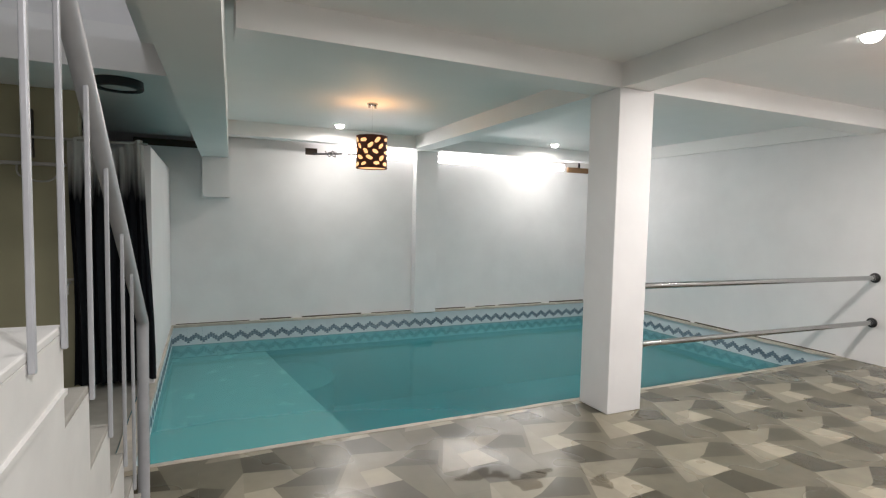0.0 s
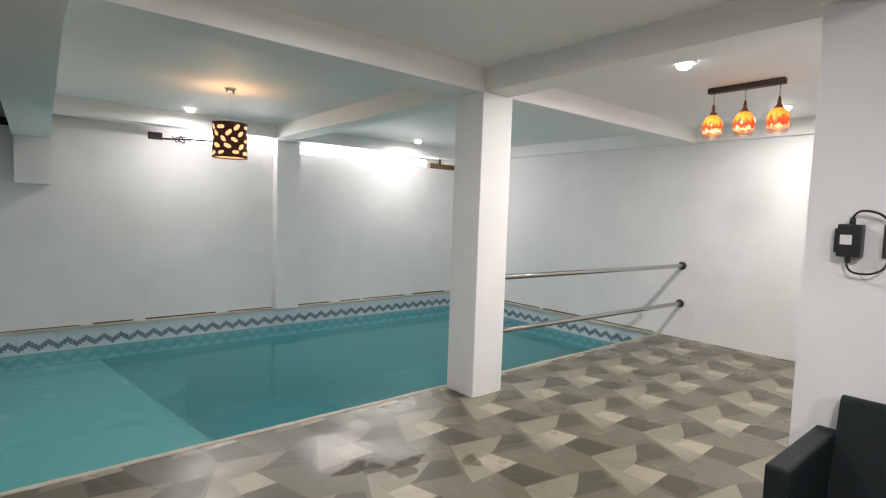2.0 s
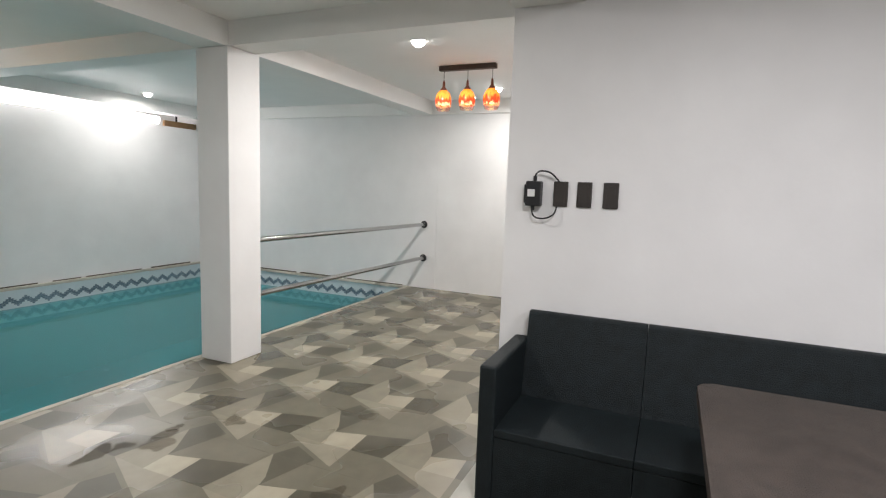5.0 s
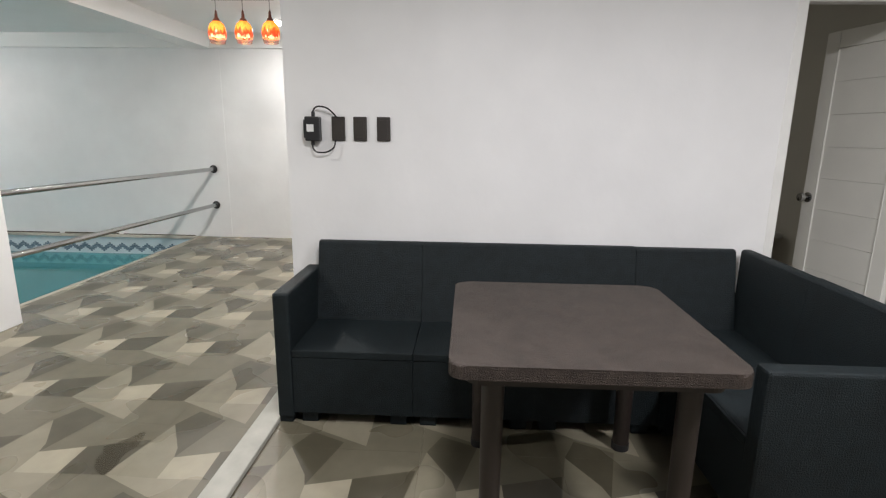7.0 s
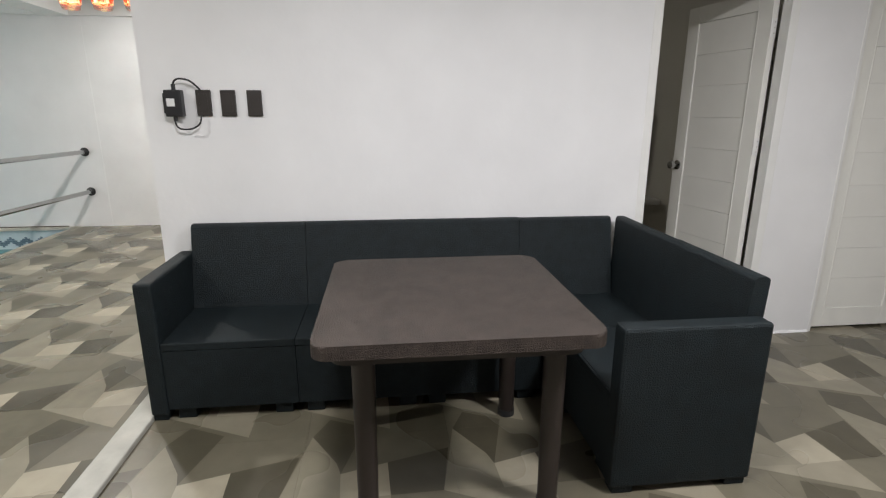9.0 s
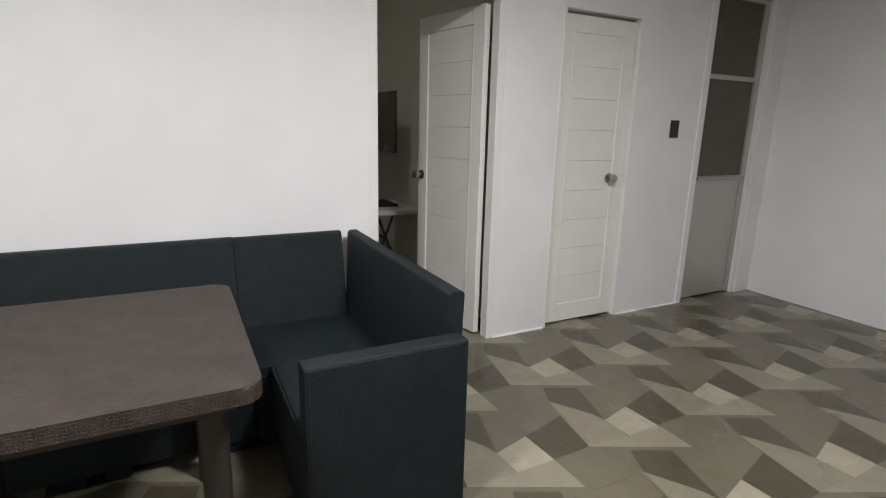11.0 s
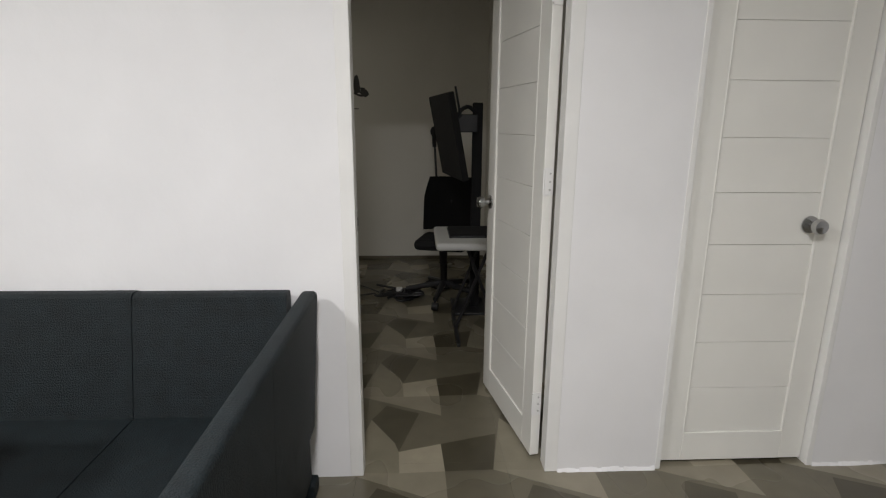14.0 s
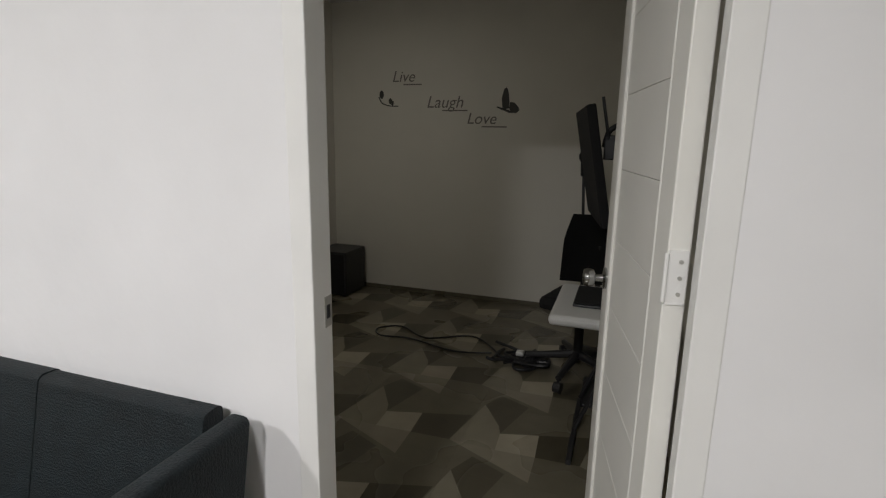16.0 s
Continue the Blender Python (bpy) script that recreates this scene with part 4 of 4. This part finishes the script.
SOFA_BACK = 2.662
TURNED = Matrix.Rotation(radians(90), 4, "Z")
for y_low, arm in ((0.153, "high"), (-0.416, None), (-0.982, None)):
    sofa_unit(Matrix.Translation((SOFA_BACK, y_low, 0)) @ TURNED, 0.567,
              "anthracite woven plastic sofa end seat with armrest" if arm else "anthracite woven plastic armless sofa seat against the wall", arm)


def corner_unit():
    s = new("sofa_unit")
    s.location = (2.06, -1.60, 0)
    tagged(s, "anthracite woven plastic corner sofa seat", "sofa", "corner sofa modules")
    w, d = 0.602, 0.616
    lpart("base", box(0.001, w - 0.05, 0.05, d - 0.0005, 0.055, 0.335, bevel=0.006), WOVEN, s)
    lpart("seat", box(0.001, w - 0.09, 0.08, d - 0.0005, 0.337, 0.372, bevel=0.0025), WOVEN, s)

    def slab(p):
        bm = bmesh.new()
        v = [[bm.verts.new(q) for q in row] for row in p]
        for k in range(4):
            bm.faces.new((v[0][k], v[0][(k + 1) % 4], v[1][(k + 1) % 4], v[1][k]))
        bm.faces.new(v[0][::-1])
        bm.faces.new(v[1])
        round_top(bm)
        lpart("backrest", bm, WOVEN, s, "", True)

    slab((((0.0003, 0.02, 0.30), (w - 0.1, 0.02, 0.30), (w - 0.1, 0.10, 0.30), (0.0003, 0.10, 0.30)),
          ((0.0003, 0.0, 0.785), (w - 0.03, 0.0, 0.785), (w - 0.03, 0.058, 0.785), (0.0003, 0.058, 0.785))))
    slab((((w - 0.16, 0.10, 0.30), (w - 0.02, 0.10, 0.30), (w - 0.02, d - 0.0003, 0.30), (w - 0.16, d - 0.0003, 0.30)),
          ((w - 0.058, 0.10, 0.785), (w, 0.10, 0.785), (w, d - 0.0003, 0.785), (w - 0.058, d - 0.0003, 0.785))))
    for fx in (0.03, w - 0.11):
        for fy in (0.03, d - 0.11):
            lpart("foot", box(fx, fx + 0.08, fy, fy + 0.08, 0.0, 0.056, bevel=0.006), WOVEN, s)


corner_unit()
sofa_unit(Matrix.Translation((1.492, -1.60, 0)), 0.567, "anthracite woven plastic sofa end seat with armrest facing the pool", "low", depth=0.548, heel=0.10)


def table():
    x0, x1, y0, y1, zt = 1.234, 2.112, -0.914, -0.040, 0.72
    t = thing("table", ((x0 + x1) / 2, (y0 + y1) / 2, 0), "square brown woven plastic table with rounded corners", "table")

    def slab(inset, za, zb, r):
        bm = bmesh.new()
        pts = []
        for cx, cy, a0 in ((x1 - inset - r, y1 - inset - r, 0), (x0 + inset + r, y1 - inset - r, 90), (x0 + inset + r, y0 + inset + r, 180), (x1 - inset - r, y0 + inset + r, 270)):
            for k in range(7):
                a = radians(a0 + 15 * k)
                pts.append((cx + r * math.cos(a), cy + r * math.sin(a)))
        lo = [bm.verts.new((*p, za)) for p in pts]
        hi = [bm.verts.new((*p, zb)) for p in pts]
        n = len(pts)
        for k in range(n):
            bm.faces.new((lo[k], lo[(k + 1) % n], hi[(k + 1) % n], hi[k]))
        top = bm.faces.new(hi)
        bm.faces.new(lo[::-1])
        bmesh.ops.bevel(bm, geom=list(top.edges), offset=0.008, segments=3, affect="EDGES", profile=0.5)
        return bm

    part("tabletop", slab(0, zt - 0.045, zt, 0.052), TABLE, t)
    part("apron", slab(0.05, zt - 0.085, zt - 0.045, 0.05), PLAIN_BROWN, t)
    for lx, ly in ((1.40, -0.18), (1.395, -0.80), (1.985, -0.79), (1.975, -0.16)):
        bm = rod((lx, ly, 0.012), (lx, ly, zt - 0.084), 0.034, 0.038, 20)
        leg = part("leg", bm, PLAIN_BROWN, t, "", True)
        part("foot_cap", rod((lx, ly, 0.0), (lx, ly, 0.03), 0.038, seg=20), BLACK, leg)


table()


def wall_plates():
    for y in (0.614, 0.497, 0.371):
        p = thing("wall_outlet", (WALL_X, y, 1.385), "dark brown wall socket plate on the white wall", "wall socket", "wall plates")
        part("plate", box(WALL_X - 0.012, WALL_X, y - 0.036, y + 0.036, 1.322, 1.448, bevel=0.004), DARK_PLATE, p)
        part("insert", box(WALL_X - 0.0132, WALL_X - 0.0115, y - 0.020, y + 0.020, 1.340, 1.430, bevel=0.001), DARK_PLATE, p)
    b = thing("adapter_box", (WALL_X, 0.745, 1.385), "black power adapter with a grey label on the wall", "adapter")
    part("case", box(WALL_X - 0.055, WALL_X, 0.706, 0.784, 1.320, 1.446, bevel=0.006), BLACK, b)
    part("side_lug", box(WALL_X - 0.04, WALL_X - 0.005, 0.782, 0.795, 1.335, 1.430, bevel=0.004), BLACK, b)
    part("label", box(WALL_X - 0.0575, WALL_X - 0.0545, 0.735, 0.772, 1.368, 1.405), LABEL, b, "plain grey label")
    part("cable", tube(smooth_curve([(WALL_X - 0.03, 0.742, 1.448), (WALL_X - 0.035, 0.740, 1.475), (WALL_X - 0.04, 0.715, 1.497), (WALL_X - 0.04, 0.665, 1.49), (WALL_X - 0.025, 0.632, 1.46), (WALL_X - 0.02, 0.622, 1.445)], 6), 0.0045), BLACK, b, "looped black cable", True)
    part("cable", tube(smooth_curve([(WALL_X - 0.03, 0.748, 1.32), (WALL_X - 0.035, 0.748, 1.285), (WALL_X - 0.04, 0.725, 1.262), (WALL_X - 0.04, 0.675, 1.262), (WALL_X - 0.03, 0.638, 1.285), (WALL_X - 0.02, 0.628, 1.325)], 6), 0.0042), BLACK, b, "looped black cable", True)
    part("cable_gland", rod((WALL_X - 0.03, 0.742, 1.445), (WALL_X - 0.03, 0.742, 1.472), 0.010, seg=10), BLACK, b)
    part("cable_gland", rod((WALL_X - 0.03, 0.748, 1.298), (WALL_X - 0.03, 0.748, 1.322), 0.010, seg=10), BLACK, b)
    s = thing("light_switch", (WALL_X, -3.95, 1.335), "dark light switch plate beside the closed door", "light switch")
    part("plate", box(WALL_X - 0.012, WALL_X, -3.99, -3.91, 1.275, 1.395, bevel=0.004), DARK_PLATE, s)
    part("rocker", box(WALL_X - 0.015, WALL_X - 0.0115, -3.972, -3.928, 1.30, 1.37, bevel=0.002), BLACK, s)


wall_plates()

# ---- dark room ----


def word(text, y, z, size, width):
    c = bpy.data.curves.new("word", "FONT")
    c.body, c.size, c.shear, c.extrude = text, size, 0.25, 0.0006
    tmp = bpy.data.objects.new("word_curve", c)
    scene.collection.objects.link(tmp)
    me = bpy.data.meshes.new_from_object(tmp.evaluated_get(bpy.context.evaluated_depsgraph_get()))
    bpy.data.objects.remove(tmp)
    me.materials.clear()
    me.materials.append(DECAL_GREY)
    d = thing("wall_decal", (6.098, y, z), "faded dark lettering sticker on the grey wall", "wall sticker", "wall stickers")
    ob = new("lettering", me)
    ob.parent = d
    ob.matrix_basis = Matrix.Rotation(radians(-90), 4, "Z") @ Matrix.Rotation(radians(90), 4, "X")
    lpart("small_print", box(-0.0012, 0, -width * 1.15, -width * 0.45, -0.028, -0.018), DECAL_GREY, d, "tiny unreadable line of print")
    return d


word("Live", -0.36, 1.86, 0.13, 0.24)
word("Laugh", -0.68, 1.645, 0.14, 0.32)
word("Love", -1.04, 1.515, 0.13, 0.30)


def flat_poly(pts, thick=0.0015):
    bm = bmesh.new()
    vs = [bm.verts.new(p) for p in pts]
    f = bm.faces.new(vs)
    r = bmesh.ops.extrude_face_region(bm, geom=[f])
    bmesh.ops.translate(bm, vec=(-thick, 0, 0), verts=[v for v in r["geom"] if isinstance(v, bmesh.types.BMVert)])
    bmesh.ops.recalc_face_normals(bm, faces=bm.faces)
    return bm


def butterfly_and_birds():
    d = thing("wall_decal", (6.098, -1.37, 1.68), "black butterfly sticker on the grey wall", "wall sticker", "wall stickers")
    X = 6.099
    part("wing", flat_poly([(X, -1.345, 1.63), (X, -1.335, 1.72), (X, -1.352, 1.79), (X, -1.375, 1.805), (X, -1.392, 1.76), (X, -1.40, 1.69), (X, -1.40, 1.64)]), DECAL, d)
    part("wing", flat_poly([(X, -1.40, 1.64), (X, -1.405, 1.69), (X, -1.44, 1.685), (X, -1.475, 1.65), (X, -1.485, 1.625), (X, -1.455, 1.60), (X, -1.41, 1.61)]), DECAL, d)
    part("body", flat_poly([(X, -1.29, 1.648), (X, -1.30, 1.655), (X, -1.40, 1.625), (X, -1.43, 1.60), (X, -1.395, 1.605)]), DECAL, d)
    b = thing("wall_decal", (6.098, -0.31, 1.70), "black sticker of a curved twig with leaves", "wall sticker", "wall stickers")
    part("twig", tube(smooth_curve([(X, -0.235, 1.735), (X, -0.265, 1.685), (X, -0.33, 1.662), (X, -0.42, 1.658)], 6), 0.005, 6), DECAL, b)
    for y, z, s in ((-0.262, 1.755, 0.030), (-0.345, 1.70, 0.022), (-0.365, 1.685, 0.018)):
        part("leaf", flat_poly([(X, y + s * math.cos(a) * 0.7, z + s * math.sin(a) * 1.2) for a in (k * math.pi / 5 for k in range(10))]), DECAL, b)


butterfly_and_birds()


def speaker():
    s = thing("speaker_box", (5.9, 0.06, 0), "black box loudspeaker in the corner on the floor", "loudspeaker")
    part("cabinet", box(5.70, 6.06, -0.10, 0.215, 0.012, 0.40, bevel=0.008), BLACK, s)
    part("grille", box(5.692, 5.70, -0.08, 0.195, 0.03, 0.38, bevel=0.004), SOFT_BLACK, s)
    for fx, fy in ((5.74, -0.06), (5.74, 0.17), (6.02, -0.06), (6.02, 0.17)):
        part("foot", rod((fx, fy, 0), (fx, fy, 0.014), 0.015, seg=10), BLACK, s)


speaker()


def office_chair(cx, cy, turn):
    c = new("office_chair")
    c.matrix_basis = Matrix.Translation((cx, cy, 0)) @ Matrix.Rotation(radians(turn), 4, "Z")
    tagged(c, "black swivel office chair behind the small desk", "chair")
    for k in range(5):
        a = radians(72 * k)
        p = (0.30 * math.cos(a), 0.30 * math.sin(a))
        leg = lpart("leg", rod((0, 0, 0.13), (*p, 0.085), 0.028, 0.018, 10), BLACK, c)
        lpart("caster", rod((p[0] - 0.022 * math.sin(a), p[1] + 0.022 * math.cos(a), 0.03), (p[0] + 0.022 * math.sin(a), p[1] - 0.022 * math.cos(a), 0.03), 0.03, seg=14), BLACK, leg)
        lpart("caster_fork", rod((*p, 0.05), (*p, 0.09), 0.008, seg=8), BLACK, leg)
    lpart("gas_lift", rod((0, 0, 0.10), (0, 0, 0.42), 0.028, seg=14), BLACK, c)
    lpart("seat", box(-0.19, 0.19, -0.20, 0.20, 0.42, 0.50, bevel=0.035), SOFT_BLACK, c)
    bm = bmesh.new()
    grid = []
    for i in range(9):
        row = []
        for j in range(9):
            u, v = i / 8 * 2 - 1, j / 8
            w = 0.22 * (1 - 0.30 * max(0, v - 0.6) ** 1.2 * 2)
            row.append(bm.verts.new((-0.25 + 0.05 * u * u - 0.05 * v, u * w, 0.51 + v * 0.43)))
        grid.append(row)
    for i in range(8):
        for j in range(8):
            bm.faces.new((grid[i][j], grid[i + 1][j], grid[i + 1][j + 1], grid[i][j + 1]))
    bmesh.ops.solidify(bm, geom=bm.faces[:], thickness=0.05)
    lpart("backrest", bm, SOFT_BLACK, c, "", True)
    lpart("back_support", tube(smooth_curve([(0, 0, 0.41), (-0.24, 0, 0.42), (-0.30, 0, 0.52), (-0.29, 0, 0.75)], 5), 0.018), BLACK, c)


office_chair(4.86, -2.15, 165)


def desk():
    d = thing("folding_desk", (4.36, -2.35, 0), "small white plastic folding desk with dark steel feet", "desk")
    zt = 0.635
    part("top", box(4.02, 4.60, -2.58, -2.06, zt - 0.05, zt, bevel=0.02, seg=3), WHITE_PLASTIC, d)
    for x in (4.18, 4.52):
        part("leg", rod((x, -2.20, 0.02), (x, -2.42, zt - 0.045), 0.011, seg=10), BLACK, d)
        part("leg", rod((x, -2.48, 0.02), (x, -2.26, zt - 0.045), 0.011, seg=10), BLACK, d)
    for y in (-2.20, -2.48):
        part("foot", box(3.90, 4.50, y - 0.012, y + 0.012, 0.0, 0.024, bevel=0.004), BLACK, d)
    part("crossbar", rod((4.18, -2.34, 0.36), (4.52, -2.34, 0.36), 0.009, seg=8), BLACK, d)
    k = thing("laptop", (4.32, -2.3, zt), "closed dark laptop lying on the white desk", "laptop")
    part("base", box(4.18, 4.50, -2.46, -2.15, zt, zt + 0.012, bevel=0.004), BLACK, k)
    part("lid", box(4.185, 4.495, -2.455, -2.155, zt + 0.0125, zt + 0.022, bevel=0.004), SOFT_BLACK, k)


desk()


def monitor_stand():
    m = thing("monitor_stand", (4.60, -2.42, 0), "tall black stand holding a tilted flat screen", "monitor stand")
    part("pole", box(4.585, 4.625, -2.40, -2.33, 0.02, 1.50, bevel=0.006), SOFT_BLACK, m)
    part("base_plate", box(4.45, 4.80, -2.56, -2.20, 0.0, 0.02, bevel=0.005), BLACK, m)
    part("bracket", box(4.52, 4.60, -2.36, -2.22, 1.30, 1.42, bevel=0.006), BLACK, m)
    part("hook", tube(smooth_curve([(4.60, -2.36, 1.42), (4.58, -2.30, 1.47), (4.56, -2.24, 1.44), (4.55, -2.22, 1.36)], 5), 0.014), BLACK, m)
    bm = box(-0.34, 0.34, -0.022, 0.022, -0.29, 0.29, bevel=0.008)
    bmesh.ops.transform(bm, matrix=Matrix.Translation((4.66, -2.16, 1.27)) @ Matrix.Rotation(radians(9), 4, "Z") @ Matrix.Rotation(radians(-11), 4, "X"), verts=bm.verts)
    part("screen", bm, SOFT_BLACK, m, "black flat screen")
    part("antenna", rod((4.52, -2.24, 1.40), (4.50, -2.20, 1.60), 0.008, seg=8), BLACK, m)


monitor_stand()


def microphone_stand():
    m = thing("microphone_stand", (5.20, -2.13, 0), "thin black microphone stand behind the office chair", "stand")
    part("base", lathe([(0.001, 0), (0.12, 0), (0.12, 0.012), (0.02, 0.025), (0.001, 0.026)], 24, (5.20, -2.15, 0)), BLACK, m, "", True)
    part("pole", rod((5.20, -2.15, 0.02), (5.20, -2.085, 1.20), 0.009, seg=10), BLACK, m)
    part("microphone", lathe([(0.001, -0.09), (0.016, -0.085), (0.020, 0.0), (0.032, 0.02), (0.034, 0.045), (0.022, 0.07), (0.001, 0.076)], 16, (5.20, -2.083, 1.26)), SOFT_BLACK, m, "dark round microphone head", True)


microphone_stand()
structure("baseboard_room", box(6.088, 6.10, -2.62, 0.22, 0.0, 0.038, bevel=0.002), T_GREY, "taupe tile skirting along the grey wall")


def floor_clutter():
    b = thing("cable_bundle", (4.95, -1.8, 0), "heap of black cables and an adapter on the floor", "cables")
    rng = random.Random(11)
    for k in range(5):
        pts = [(4.92 + rng.uniform(-0.16, 0.14), -1.80 + rng.uniform(-0.20, 0.20), rng.uniform(0.012, 0.06)) for _ in range(6)]
        part("lead", tube(smooth_curve(pts, 6), 0.010), BLACK, b, "", True)
    part("adapter", box(4.86, 4.98, -1.96, -1.86, 0.0, 0.05, bevel=0.012), BLACK, b)
    part("plug", box(4.88, 4.93, -1.82, -1.77, 0.045, 0.075, bevel=0.008), WHITE_PLASTIC, b, "white plug")
    c = thing("floor_cable", (5.1, -1.1, 0), "thin black cable lying in a loop on the floor", "cable")
    part("lead", tube(smooth_curve([(4.95, -1.65, 0.012), (5.2, -1.4, 0.008), (5.05, -1.1, 0.008), (5.2, -0.85, 0.008), (5.1, -0.70, 0.008), (4.98, -0.78, 0.008), (5.0, -1.0, 0.008), (4.9, -1.35, 0.008), (4.95, -1.6, 0.012)], 8), 0.006), BLACK, c, "", True)
    # Grey slab in place of a shadow lying on the side wall.
    s = thing("wall_shadow_board", (5.1, -2.61, 1.35), "thin grey board standing in for a shadow on the side wall", "board")
    part("board", box(4.62, 5.45, -2.62, -2.605, 1.06, 1.62, bevel=0.003), T_GREY, s)


floor_clutter()


def puddle(x, y, seed, size):
    rng = random.Random(seed)
    bm = bmesh.new()
    n = 40
    vs = []
    ph = [rng.random() * 6.3 for k in range(4)]
    for k in range(n):
        a = 2 * math.pi * k / n
        r = size * (1 + 0.28 * math.sin(2 * a + ph[0]) + 0.22 * math.sin(3 * a + ph[1]) + 0.13 * math.sin(5 * a + ph[2]) + 0.08 * math.sin(8 * a + ph[3]))
        vs.append(bm.verts.new((x + 1.4 * r * math.cos(a), y + r * math.sin(a), 0.0012)))
    f = bm.faces.new(vs)
    r = bmesh.ops.extrude_face_region(bm, geom=[f])
    bmesh.ops.translate(bm, vec=(0, 0, -0.0008), verts=vs)
    bmesh.ops.recalc_face_normals(bm, faces=bm.faces)
    bmesh.ops.delete(bm, geom=[g for g in bm.faces if g.normal.z < -0.5], context="FACES_ONLY")
    return bm


def wet_mat():
    m = bpy.data.materials.new("thin_water_film")
    m.use_nodes = True
    nt = m.node_tree
    nt.nodes.clear()
    out = nt.nodes.new("ShaderNodeOutputMaterial")
    tr = nt.nodes.new("ShaderNodeBsdfTransparent")
    tr.inputs[0].default_value = (0.66, 0.64, 0.61, 1)
    gl = nt.nodes.new("ShaderNodeBsdfGlossy")
    gl.inputs["Roughness"].default_value = 0.03
    fr = nt.nodes.new("ShaderNodeFresnel")
    fr.inputs["IOR"].default_value = 1.33
    nz = nt.nodes.new("ShaderNodeTexNoise")
    nz.inputs["Scale"].default_value = 34
    bn = nt.nodes.new("ShaderNodeBump")
    bn.inputs["Strength"].default_value, bn.inputs["Distance"].default_value = 1.0, 0.03
    nt.links.new(nz.outputs["Fac"], bn.inputs["Height"])
    nt.links.new(bn.outputs["Normal"], gl.inputs["Normal"])
    mix = nt.nodes.new("ShaderNodeMixShader")
    nt.links.new(fr.outputs[0], mix.inputs[0])
    nt.links.new(tr.outputs[0], mix.inputs[1])
    nt.links.new(gl.outputs[0], mix.inputs[2])
    nt.links.new(mix.outputs[0], out.inputs[0])
    return m


WET = wet_mat()
for x, y, seed, size in ((1.62, 2.66, 1, 0.060), (1.86, 2.50, 2, 0.075), (1.74, 2.62, 5, 0.035), (2.00, 2.56, 7, 0.03), (2.22, 2.34, 6, 0.05), (1.80, 1.41, 3, 0.075)):
    pud = tagged(new("puddle", mesh_of("puddle", puddle(x, y, seed, size), WET)), "small clear puddle of water on the floor tiles", "puddle", "puddles on the deck")
    pud.visible_shadow = False

# ---- floor, laid last ----
tiled_floor("floor_deck", -0.6, EAST_X, 0.85, 3.415, (2.43, 2.165), "glossy floor tiles printed with taupe and beige facets")
tiled_floor("floor_lounge", WEST_X, wx0 + 0.07, SOUTH_Y, 0.85, (2.29, -2.045), "floor tiles printed with taupe and beige facets")
tiled_floor("floor_room", wx0 + 0.07, 6.10, -2.62, 0.22, (2.29, -2.045), "floor tiles printed with taupe and beige facets")
structure("ground", box(-8, 12, -10, 14, -1.9, -1.52), CEMENT, "bare cement under the house")
